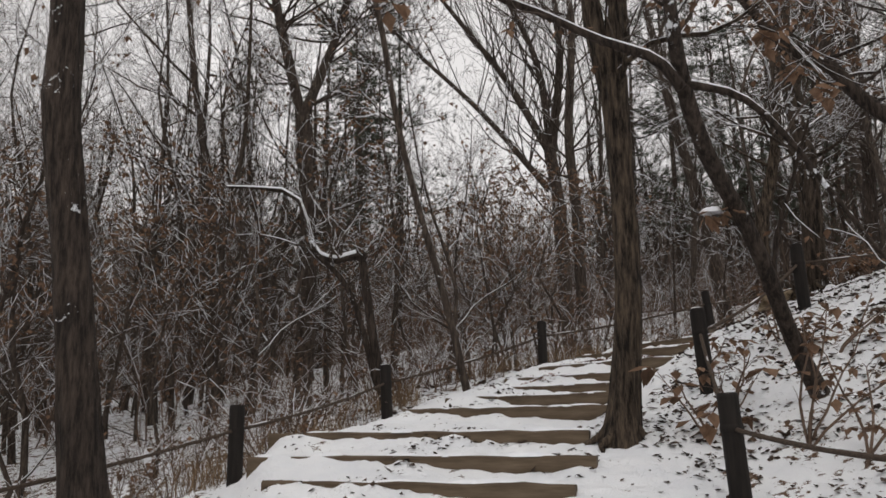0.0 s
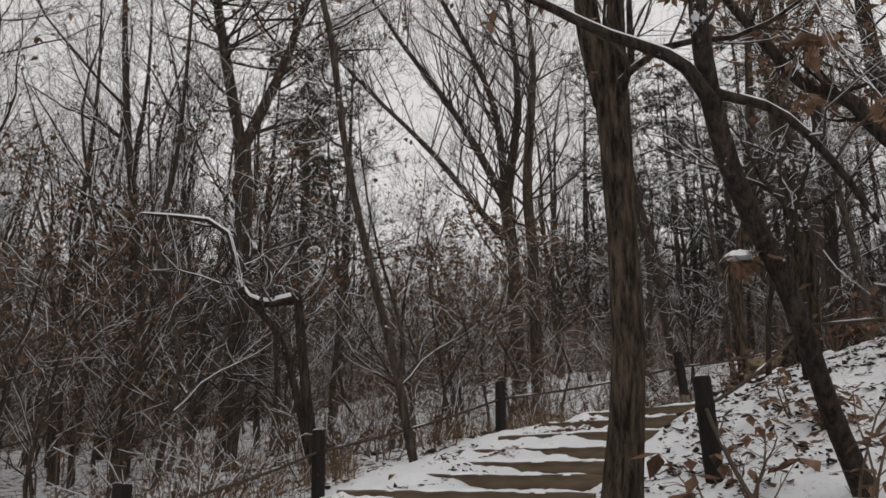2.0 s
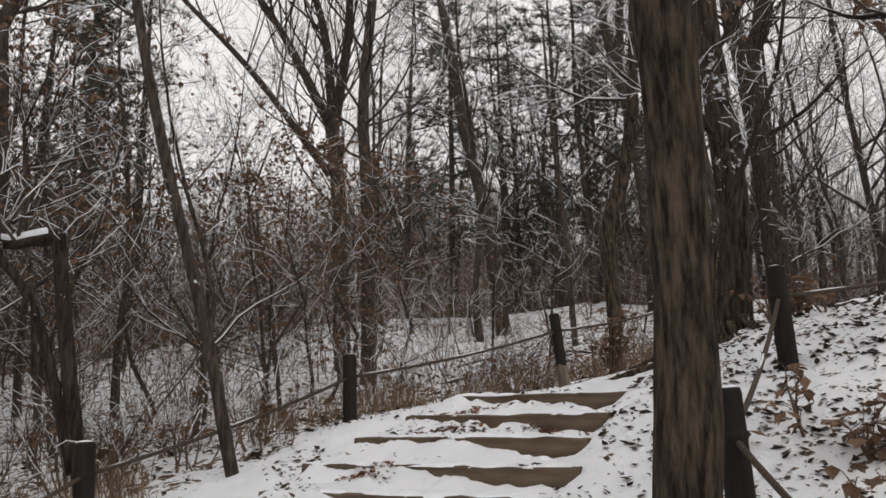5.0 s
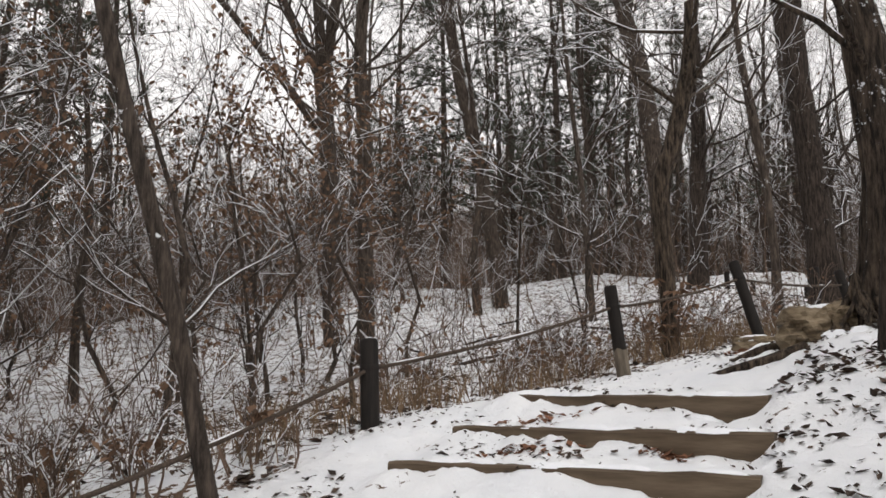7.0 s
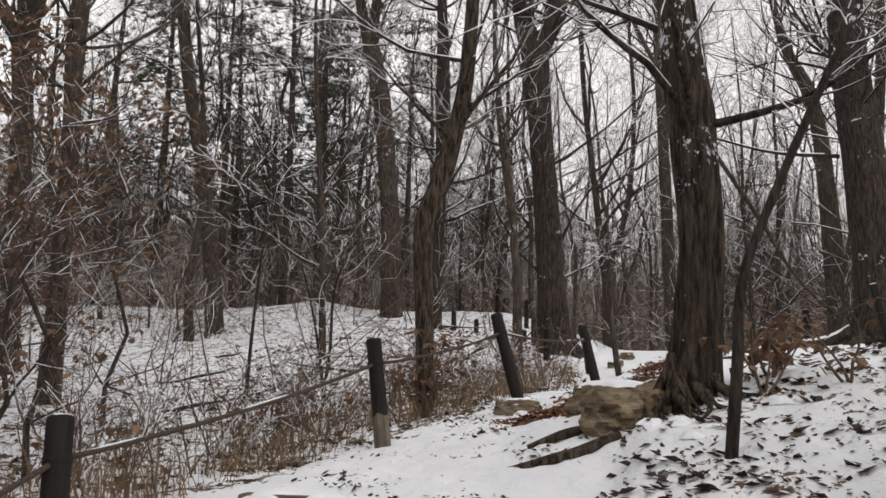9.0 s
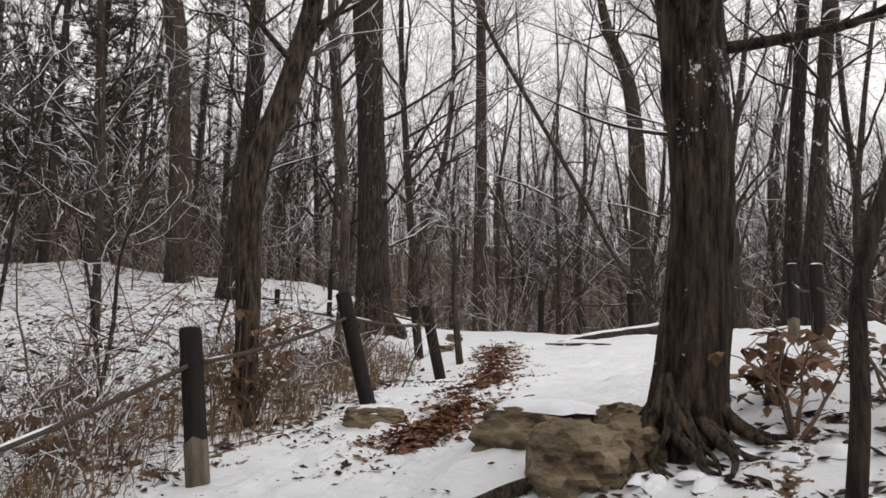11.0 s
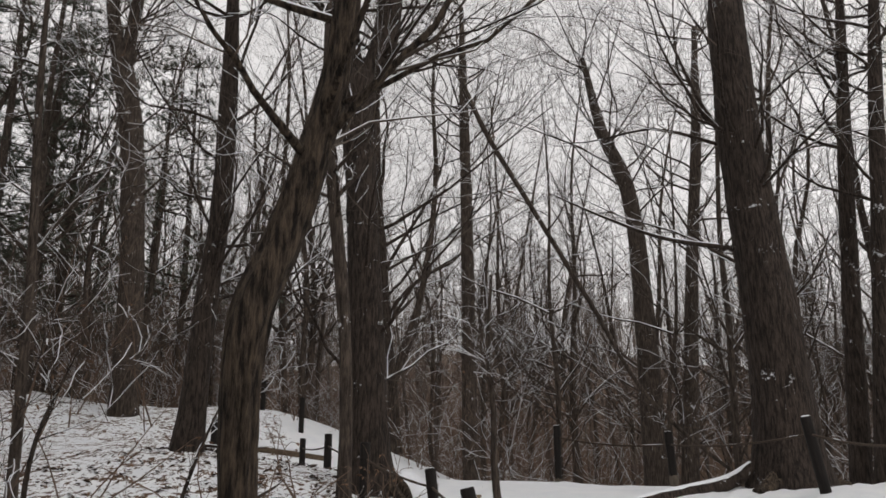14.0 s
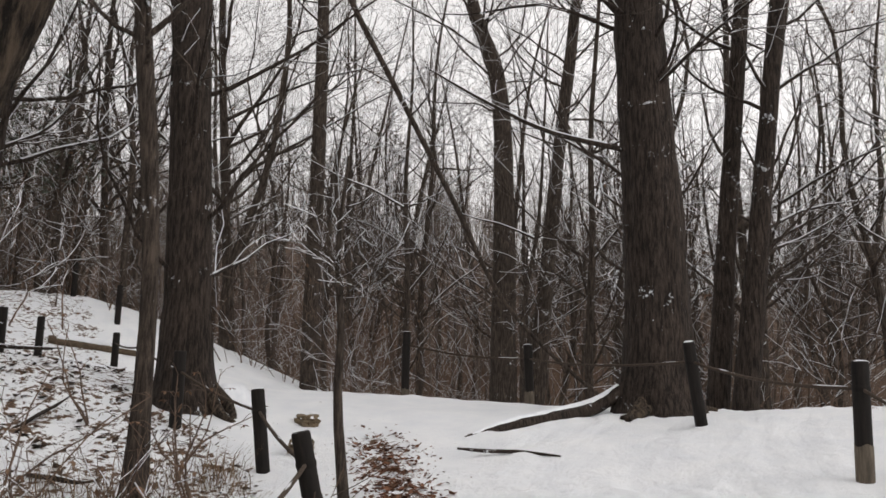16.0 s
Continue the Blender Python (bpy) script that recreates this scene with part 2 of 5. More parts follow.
def spline_terms(x, y, cx, cy):
    r2 = (np.subtract.outer(x, cx) ** 2 + np.subtract.outer(y, cy) ** 2) / 100 + 1e-9
    return r2 * np.log(r2)


def fit_ground():
    n = len(SPOTS)
    p = np.c_[np.ones(n), SPOTS[:, :2] / 10]
    m = np.block([[spline_terms(SPOTS[:, 0], SPOTS[:, 1], SPOTS[:, 0], SPOTS[:, 1]) + 0.004 * np.eye(n), p], [p.T, np.zeros((3, 3))]])
    return np.linalg.solve(m, np.r_[SPOTS[:, 2], np.zeros(3)])


GROUND_W = fit_ground()


def base_height(x, y):
    x, y = np.atleast_1d(np.asarray(x, float)), np.atleast_1d(np.asarray(y, float))
    z = spline_terms(x, y, SPOTS[:, 0], SPOTS[:, 1]) @ GROUND_W[:-3] + GROUND_W[-3] + GROUND_W[-2] * x / 10 + GROUND_W[-1] * y / 10
    away, turn = np.hypot(x - 4, y - 14), np.arctan2(x - 4, y - 14)
    far = np.clip((away - 45) / 50, 0, 1)
    rise = np.clip((away - 38) / 75, 0, 1) * (19 + 4 * np.sin(turn * 3 + 0.6) + 3 * np.sin(turn * 7))
    return z * (1 - far) + 4.5 * far + rise


# sleeper steps: right end, left end, height of the tread's front edge
STEPS = [((0.97, 6.16), (-1.40, 6.75), 1.13), ((1.18, 6.80), (-1.75, 7.45), 1.30), ((1.20, 7.62), (-1.85, 8.40), 1.49), ((1.52, 8.72), (-0.66, 9.50), 1.73),
         ((1.70, 9.25), (-0.25, 10.35), 1.88), ((1.92, 9.72), (0.12, 10.95), 2.01), ((2.24, 10.16), (0.46, 11.60), 2.17), ((2.53, 10.67), (0.95, 12.15), 2.36),
         ((2.88, 11.02), (1.50, 12.65), 2.54), ((3.33, 11.67), (2.10, 13.55), 2.74)]
RISER = 0.15


def footprints(seed):
    """Places and headings of prints trodden along the trail."""
    rng = random.Random(seed)
    course = spline([(0.5, 3.0), (0.0, 7.2), (0.7, 9.8), (1.9, 12.2), (3.4, 13.8), (5.2, 14.9), (7.4, 15.9), (9.6, 17.1)], 60)
    prints = []
    for i in range(1, 60):
        v = course[i] - course[i - 1]
        v /= np.linalg.norm(v)
        for side in (-1, 1):
            o = side * rng.uniform(0.08, 0.5) + rng.gauss(0, 0.1)
            prints.append((course[i][0] - v[1] * o + rng.gauss(0, 0.06), course[i][1] + v[0] * o + rng.gauss(0, 0.06), v[0], v[1]))
    return prints


PRINTS = footprints(12)


def step_frames():
    rows = []
    for r, l, z in STEPS:
        a, b = np.array(r), np.array(l)
        along = (b - a) / np.linalg.norm(b - a)
        rows.append((a, along, np.array([along[1], -along[0]]), np.linalg.norm(b - a), z))
    return rows


STEP_FRAMES = step_frames()


def height(x, y, lumps=True):
    x, y = np.atleast_1d(np.asarray(x, float)).ravel(), np.atleast_1d(np.asarray(y, float)).ravel()
    z = base_height(x, y)
    near = (x > -3.5) & (x < 5) & (y > 4.5) & (y < 14.5)
    if near.any():
        xn, yn, zn = x[near], y[near], z[near]
        d, s = [], []
        for a, along, ahead, wide, top in STEP_FRAMES:
            ox, oy = xn - a[0], yn - a[1]
            d.append(ox * ahead[0] + oy * ahead[1])
            s.append((ox * along[0] + oy * along[1]) / wide)
        d, s = np.array(d), np.array(s)
        k = (d > 0.0).sum(0) - 1
        idx = np.arange(len(xn))
        lo, hi = np.clip(k, 0, len(STEPS) - 1), np.clip(k + 1, 0, len(STEPS) - 1)
        tops = np.array([f[4] for f in STEP_FRAMES])
        dl, dh = d[lo, idx], -d[hi, idx]
        frac = np.clip(dl / np.maximum(dl + dh, 1e-3), 0, 1)
        tread = tops[lo] + (tops[hi] - RISER - tops[lo]) * frac
        tread = np.where(k < 0, tops[0] - RISER - 0.19 * dh, tread)
        tread = np.where(k >= len(STEPS) - 1, tops[-1] + 0.1 * np.maximum(d[-1], 0), tread)
        side = s[lo, idx] * (1 - frac) + s[hi, idx] * frac
        # snow blown against the risers, deepest at their buried outer ends
        bank = 0.08 + 1.0 * np.clip((s[hi, idx] - 0.12 - 0.1 * np.sin(7.0 * hi)) / 0.8, 0, 1) + 0.16 * np.sin(s[hi, idx] * 17 + 2.1 * hi) * np.sin(s[hi, idx] * 7.3 + hi)
        bank = np.minimum(bank + 0.3 * (hi < 3), 1.12)
        tread = tread + np.where(k < len(STEPS) - 1, RISER * bank * np.exp(-np.maximum(dh - 0.1, 0) / 0.26), 0)
        w = np.clip((side + 0.035) / 0.1, 0, 1) * np.clip((1.1 - side) / 0.16, 0, 1)
        w *= np.clip((d[0] + 3.0) / 1.5, 0, 1) * np.clip((1.4 - d[-1]) / 1.0, 0, 1)
        w = w * w * (3 - 2 * w)
        z[near] = zn * (1 - w) + tread * w
    walked = (x > -1.5) & (x < 11) & (y > 2.5) & (y < 18.5)
    if walked.any():
        xw, yw, dent = x[walked], y[walked], np.zeros(walked.sum())
        for px, py, vx, vy in PRINTS:
            u, v = (xw - px) * vx + (yw - py) * vy, (yw - py) * vx - (xw - px) * vy
            g = np.exp(-(u / 0.14) ** 4 - (v / 0.06) ** 4)
            dent = np.maximum(dent, g)
        z[walked] -= 0.032 * dent
    if lumps:
        z += np.array([0.045 * noise.fractal((a * 1.3, b * 1.3, 0.3), 1.0, 2.0, 3) + 0.03 * noise.noise((a * 6.5, b * 6.5, 1.7)) + 0.014 * noise.noise((a * 13, b * 13, 5.1)) for a, b in zip(x, y)])
    return z


def gz(x, y):
    return float(height(x, y, False)[0])


LEAF_TRAIL = np.array([(5.25, 14.55), (5.7, 14.85), (6.4, 15.2), (8.3, 16.2), (10.0, 17.45), (11.2, 18.4), (13.0, 19.7)])
FENCE_LINE = np.array([(-4.0, 2.0), (-2.6, 6.5), (-2.18, 8.28), (-1.15, 11.27), (1.0, 13.45), (4.1, 15.38), (6.5, 16.35), (9.34, 17.95), (11.4, 20.2), (16.9, 28.8)])
BANK_LINE = np.array([(1.4, 0.0), (1.6, 5.0), (2.0, 8.0), (2.95, 10.6), (3.75, 11.75), (4.9, 12.5), (6.5, 12.9), (9.0, 12.9), (13.0, 13.6)])


def off_line(x, y, line):
    """Signed distance from a line of points: positive to the left of its course; and whether beside it."""
    best, sign = np.full(len(x), 1e9), np.ones(len(x))
    for p, q in zip(line[:-1], line[1:]):
        v = q - p
        f = np.clip(((x - p[0]) * v[0] + (y - p[1]) * v[1]) / (v @ v), 0, 1)
        dx, dy = x - p[0] - f * v[0], y - p[1] - f * v[1]
        dd = np.hypot(dx, dy)
        sg = np.sign(v[0] * dy - v[1] * dx)
        upd = dd < best
        best, sign = np.where(upd, dd, best), np.where(upd, sg, sign)
    return best * sign


def litter_cover(x, y):
    left, right = off_line(x, y, FENCE_LINE), -off_line(x, y, BANK_LINE)
    c = np.full(len(x), 0.10)
    c = np.maximum(c, np.clip(0.10 + (left + 0.1) * 0.3, 0.1, 0.225))
    c = np.maximum(c, np.clip(0.08 + right * 0.3, 0.08, 0.17))
    plateau = (x > 5) & (left < -0.8) & (right < 0.3)
    c = np.where(plateau, 0.02, c)
    trail = np.abs(off_line(x, y, LEAF_TRAIL))
    c = np.maximum(c, np.clip(0.36 - trail * 0.9, 0, 0.3))
    # far hillside browned in place of its massed dark trunks, not real litter
    away = np.hypot(x - 4, y - 14)
    c = np.maximum(c, np.clip((away - 26) / 40, 0, 0.42))
    return c


def axis(parts):
    out_axis = []
    for a, b, step in parts:
        out_axis += list(np.arange(a, b, step))
    return np.array(out_axis)


def build_ground():
    xs = axis([(-400, -60, 34), (-60, -14, 2.0), (-14, -4, 0.4), (-4, 12, 0.058), (12, 24, 0.3), (24, 60, 1.8), (60, 401, 34)])
    ys = axis([(-400, -40, 36), (-40, -4, 2.0), (-4, 4.8, 0.35), (4.8, 18, 0.058), (18, 36, 0.35), (36, 80, 2.0), (80, 401, 32)])
    gx, gy = np.meshgrid(xs, ys)
    gx, gy = gx.ravel(), gy.ravel()
    z = np.concatenate([height(a, b) for a, b in zip(np.array_split(gx, 12), np.array_split(gy, 12))])
    nx, ny = len(xs), len(ys)
    i = (np.arange(ny - 1)[:, None] * nx + np.arange(nx - 1)[None]).ravel()
    me = bpy.data.meshes.new("ground")
    me.from_pydata(np.c_[gx, gy, z].tolist(), [], np.c_[i, i + 1, i + nx + 1, i + nx].tolist())
    me.polygons.foreach_set("use_smooth", [True] * len(me.polygons))
    me.materials.append(GROUND)
    at = me.attributes.new("litter_cover", "FLOAT", "POINT")
    at.data.foreach_set("value", litter_cover(gx, gy))
    return tagged(new("ground", me), "forest floor under thin snow with leaf litter showing through", "ground", kind="structure")


build_ground()


# ---- steps ----
def beam(length, deep, high, seed):
    """A sawn beam along x with worn, uneven edges."""
    rng = random.Random(seed)
    b = Buf()
    n = 14
    prof = [(-deep / 2, -high / 2), (deep / 2 , -high / 2), (deep / 2, high / 2 - 0.012), (deep / 2 - 0.012, high / 2), (-deep / 2 + 0.014, high / 2), (-deep / 2, high / 2 - 0.014)]
    verts = []
    for i in range(n):
        x, sag = length * (i / (n - 1) - 0.5), rng.uniform(-0.006, 0.006)
        verts += [(x, py + rng.uniform(-0.004, 0.004), pz + sag + rng.uniform(-0.004, 0.004)) for py, pz in prof]
    b.add(verts, tube_faces(n, 6, True))
    return b


def snow_lump(wide, deep, high, seed, n=12):
    """A low snow cushion with a ragged rim, base at z 0."""
    rng = random.Random(seed)
    b = Buf()
    verts, rows = [], 4
    rim = [1 + rng.uniform(-0.22, 0.22) for _ in range(n)]
    for r in range(rows):
        f = 1 - r / rows
        for a in range(n):
            k = rim[a] * (f ** 0.6)
            verts.append((wide / 2 * k * math.cos(2 * math.pi * a / n), deep / 2 * k * math.sin(2 * math.pi * a / n), high * (1 - f * f) + rng.uniform(-0.1, 0.1) * high))
    verts.append((0, 0, high))
    faces = [(r * n + a, r * n + (a + 1) % n, (r + 1) * n + (a + 1) % n, (r + 1) * n + a) for r in range(rows - 1) for a in range(n)]
    faces += [((rows - 1) * n + a, (rows - 1) * n + (a + 1) % n, rows * n) for a in range(n)]
    b.add(verts, faces)
    return b


for i, (a, along, ahead, wide, top) in enumerate(STEP_FRAMES):
    mid = a + along * wide / 2 - ahead * 0.03
    st = thing("trail_step", (mid[0], mid[1], top - 0.09), "weathered brown sleeper step half buried in trodden snow", "step", "steps of the trail")
    st.rotation_euler = (0, 0, math.atan2(-along[1], -along[0]))
    part("sleeper", beam(wide, 0.11, 0.2, i), TIMBER, st, smooth=False)
    snow = Buf()
    rng = random.Random(50 + i)
    for j in range(int(wide / 0.14)):
        if rng.random() < 0.75:
            q = snow_lump(rng.uniform(0.14, 0.45), rng.uniform(0.08, 0.15), rng.uniform(0.012, 0.035), 100 * i + j)
            off = np.array([rng.uniform(-wide / 2 + 0.1, wide / 2 - 0.15), rng.uniform(-0.01, 0.06), 0.092])
            snow.add(np.concatenate(q.v) + off, q.f)
    for j in range(int(wide / 0.09)):
        q = snow_lump(rng.uniform(0.1, 0.34), rng.uniform(0.07, 0.13), rng.uniform(0.015, 0.05), 900 + 100 * i + j)
        off = np.array([rng.uniform(-wide / 2 + 0.2, wide / 2 - 0.3), rng.uniform(-0.11, -0.07), 0.09 - RISER - 0.012])
        snow.add(np.concatenate(q.v) + off, q.f)
    tagged(part("snow", snow, SNOW, st, "ragged snow on the sleeper"), kind="stuff")


# ---- fence posts and ropes ----
def post_mesh(tall, radius, seed):
    rng = random.Random(seed)
    b = Buf()
    k = 16
    rows = [(-0.35, 1.0), (0.0, 1.0), (tall * 0.3, 1.0), (tall * 0.6, 0.99), (tall - 0.03, 0.98), (tall - 0.008, 0.93), (tall, 0.82)]
    c, s = RING[k]
    wob = np.array([1 + rng.uniform(-0.025, 0.025) for _ in range(k)])
    verts = [(radius * f * wob[a] * c[a], radius * f * wob[a] * s[a], z) for z, f in rows for a in range(k)]
    b.add(verts, tube_faces(len(rows), k, True))
    return b


def foot_mesh(tall, radius, seed):
    rng = random.Random(seed)
    b, k = Buf(), 16
    c, s = RING[k]
    verts = []
    for z in (-0.3, 0.0, 0.5, 1.0):
        verts += [((radius + 0.004) * c[a], (radius + 0.004) * s[a], z * tall * (rng.uniform(0.9, 1.06) if z == 1.0 else 1) if z > 0 else z) for a in range(k)]
    b.add(verts, tube_faces(4, k, False))
    return b


def fence_post(x, y, top, lean=(0, 0), foot=0.0, seed=0, cap=False):
    """A post whose top stands at the height top, leaning by metres in x and y over its length."""
    z = gz(x, y)
    tall = max(top - z, 0.7)
    p = thing("fence_post", (x, y, z), "blackened round wooden fence post" + (" with pale worn foot" if foot else "") + " in snow", "post", "posts of the rope fence")
    up = Vector((lean[0], lean[1], tall)).normalized()
    p.rotation_mode = "QUATERNION"
    p.rotation_quaternion = Vector((0, 0, 1)).rotation_difference(up)
    long = math.hypot(tall, math.hypot(*lean))
    part("shaft", post_mesh(long, 0.075, seed), POST, p)
    if foot:
        part("foot", foot_mesh(foot, 0.075, seed), POST_FOOT, p, "pale weathered lower end")
    if cap:
        q = snow_lump(0.125, 0.125, 0.016, seed + 7)
        q.v = [v + np.array([0, 0, long - 0.004]) for v in q.v]
        part("snow_cap", q, SNOW, p, "small cap of snow")
    band = Buf()
    tube(band, [(0, 0, long - 0.27), (0, 0, long - 0.25), (0, 0, long - 0.23), (0, 0, long - 0.21)], [0.074, 0.08, 0.08, 0.074], 16)
    part("rope_loop", band, POST, p)
    hole = np.array([x, y, z]) + np.array(up) * (long - 0.24)
    return hole


def rope(a, b, sag, seed, snowy=True):
    a, b = np.asarray(a, float), np.asarray(b, float)
    n = 22
    f = np.linspace(0, 1, n)[:, None]
    pts = a + (b - a) * f
    pts[:, 2] -= sag * 4 * f[:, 0] * (1 - f[:, 0])
    ob = thing("rope", tuple(a), "weathered brown rope strung slack between the posts", "rope", "ropes of the fence")
    r = Buf()
    tube(r, pts - a, [0.017] * n, 8, True)
    part("strand", r, ROPE, ob)
    if snowy:
        s, rng = Buf(), random.Random(seed)
        i = 1
        while i < n - 3:
            m = rng.randint(3, 6)
            seg = pts[i:i + m] - a + np.array([0, 0, 0.014])
            if len(seg) > 2:
                rad = np.full(len(seg), rng.uniform(0.006, 0.01))
                rad[0] = rad[-1] = 0.002
                tube(s, seg, rad, 5)
            i += m + rng.randint(3, 9)
        tagged(part("snow", s, SNOW, ob, "thin line of snow along the rope"), kind="stuff")


POSTS_LEFT = [(-3.55, 5.1, 1.25, 0, 0, 0), (-2.18, 8.28, 1.78, 0, 0, 0), (-1.15, 11.27, 2.38, -0.03, 0.02, 0), (1.0, 13.45, 3.19, 0, 0.1, 0), (4.12, 15.38, 3.93, -0.09, 0.08, 0.3),
              (6.5, 16.3, 4.44, -0.16, 0.24, 0), (9.36, 17.9, 4.62, -0.13, 0.17, 0), (11.35, 20.1, 4.88, -0.05, 0.1, 0), (11.85, 21.9, 5.3, 0, 0, 0), (14.3, 25.2, 5.6, 0, 0, 0), (17.0, 28.85, 5.85, 0, 0, 0)]
POSTS_RIGHT = [(2.8, 3.0, 1.15, 0, 0, 0), (2.05, 6.06, 1.74, -0.04, 0, 0), (2.42, 8.48, 2.66, -0.05, 0, 0), (4.02, 10.3, 3.67, -0.02, 0.04, 0), (10.0, 13.3, 4.92, -0.02, 0, 0.3),
               (12.4, 14.33, 5.3, 0, 0, 0.3), (14.6, 16.1, 5.57, -0.2, 0.1, 0), (17.55, 19.45, 5.67, 0, 0.05, 0.25), (17.9, 22.1, 5.92, 0, 0, 0.2)]
for rows, sag in ((POSTS_LEFT, 0.05), (POSTS_RIGHT, 0.08)):
    holes = [fence_post(x, y, top, (lx, ly), foot, 11 * i, i in (2, 3, 7) or (rows is POSTS_RIGHT and i > 2)) for i, (x, y, top, lx, ly, foot) in enumerate(rows)]
    for i, (h0, h1) in enumerate(zip(holes, holes[1:])):
        rope(h0, h1, sag, i)
for i, (x, y) in enumerate([(13.9, 28.3), (15.3, 29.1), (19.3, 33.2), (18.8, 30.9)]):
    fence_post(x, y, gz(x, y) + 0.95, (0, 0), 0, 90 + i)


# ---- trees ----
def grow(bufs, rng, p, d, length, r, level, last, kids, spread, up, snow, leaves=0.0, fine=True):
    """A bough with its twigs, added to the buffers; level 0 is the bough."""
    n = (7, 4, 3)[level] if fine else (6, 3, 2)[level]
    pts, q, v = [p], np.array(p, float), np.array(d, float)
    v /= np.linalg.norm(v)
    for _ in range(n):
        bend = (0.16, 0.26, 0.32)[level]
        v = v + np.array([rng.gauss(0, bend), rng.gauss(0, bend), rng.gauss(0, bend * 0.9) + up * 0.2])
        v /= np.linalg.norm(v)
        q = q + v * length / n
        pts.append(q)
    radii = [max(r * (1 - 0.78 * i / n), 0.0028) for i in range(n + 1)]
    tube(bufs["boughs" if level == 0 else "twigs"], pts, radii, (6 if fine else 4) if level == 0 else (4 if fine and level == 1 and r > 0.012 else 3))
    flatness = math.hypot(v[0], v[1])
    if flatness > 0.45 and rng.random() < snow and (level < 2 or rng.random() < (0.5 if fine else 0.25)):
        a = rng.randint(0, 1)
        sp = np.array(pts[a:]) + np.array([0, 0, 1.0]) * np.array(radii[a:])[:, None] * 0.7
        if len(sp) > 2:
            tube(bufs["snow"], sp, [x * 0.7 + 0.0024 for x in radii[a:]], 3)
    if level < last:
        m = kids[level]
        for i in range(m):
            f = rng.uniform(0.2, 1.0)
            j = min(int(f * n), n - 1)
            base = pts[j] + (pts[j + 1] - pts[j]) * (f * n - j)
            along = (pts[j + 1] - pts[j]) / np.linalg.norm(pts[j + 1] - pts[j])
            side = np.cross(along, [rng.gauss(0, 1), rng.gauss(0, 1), rng.gauss(0, 1)])
            side /= np.linalg.norm(side) + 1e-9
            grow(bufs, rng, base, along + side * spread, length * rng.uniform(0.38, 0.66), max(radii[j] * rng.uniform(0.32, 0.52), 0.0034), level + 1, last, kids, spread, up, snow, leaves, fine)
    elif leaves and rng.random() < leaves:
        for _ in range(rng.randint(2, 5)):
            leaf(bufs["leaves"], rng, pts[rng.randint(1, n)], 0.085)


def leaf(buf, rng, at, size):
    """A curled dry leaf of four small faces, hanging."""
    s = size * rng.uniform(0.7, 1.4)
    yaw, droop = rng.uniform(0, 6.28), rng.uniform(0.2, 1.3)
    c, sn = math.cos(yaw), math.sin(yaw)
    verts = []
    for u, w, k in ((0, 0, 0), (0.5, 0.32, 0.16), (0.5, -0.32, 0.16), (0.55, 0, 0), (1.05, 0, 0.12)):
        x, z = s * u * math.cos(droop), -s * u * math.sin(droop) + s * k
        verts.append((at[0] + x * c - s * w * sn, at[1] + x * sn + s * w * c, at[2] + z))
    buf.add(verts, [(0, 3, 1), (0, 2, 3), (1, 3, 4), (3, 2, 4)])


def trunk_mesh(buf, curve, k=16, furrow=0.0, seed=0, step=0.3):
    """A bark-ridged trunk along rows of x, y, z, radius."""
    c = np.asarray(curve, float)
    n = max(4, int(np.linalg.norm(c[-1, :3] - c[0, :3]) / step))
    s = spline(c, n)
    pts, rad = s[:, :3], s[:, 3]
    t = np.gradient(pts, axis=0)
    t /= np.linalg.norm(t, axis=1)[:, None]
    u = np.cross(t, [0.02, 1, 0.03])
    u /= np.linalg.norm(u, axis=1)[:, None]
    w = np.cross(t, u)
    cs, sn = RING[k]
    verts = []
    for i in range(n):
        for a in range(k):
            r = rad[i]
            if furrow:
                r *= 1 + furrow * noise.noise((cs[a] * 2.4 + seed, sn[a] * 2.4, pts[i][2] * 0.7)) + furrow * 1.3 * (0.5 - abs(noise.noise((cs[a] * 5.5, sn[a] * 5.5 + seed, pts[i][2] * 1.1))) * 2)
            verts.append(pts[i] + r * (u[i] * cs[a] + w[i] * sn[a]))
    buf.add(verts, tube_faces(n, k, True))
    return s


def fresh():
    return {"boughs": Buf(), "twigs": Buf(), "snow": Buf(), "leaves": Buf()}


def finish_tree(ob, bufs, bark, twig):
    for name, own, mat, label in (("boughs", "branchwork", bark, ""), ("twigs", "crown", twig, ""), ("snow", "snow", SNOW, "snow lying on the boughs"), ("leaves", "foliage", LEAF, "clinging dry brown leaves")):
        if bufs[name].n:
            tagged(part(own, bufs[name], mat, ob, label, smooth=name != "leaves"), kind="stuff")


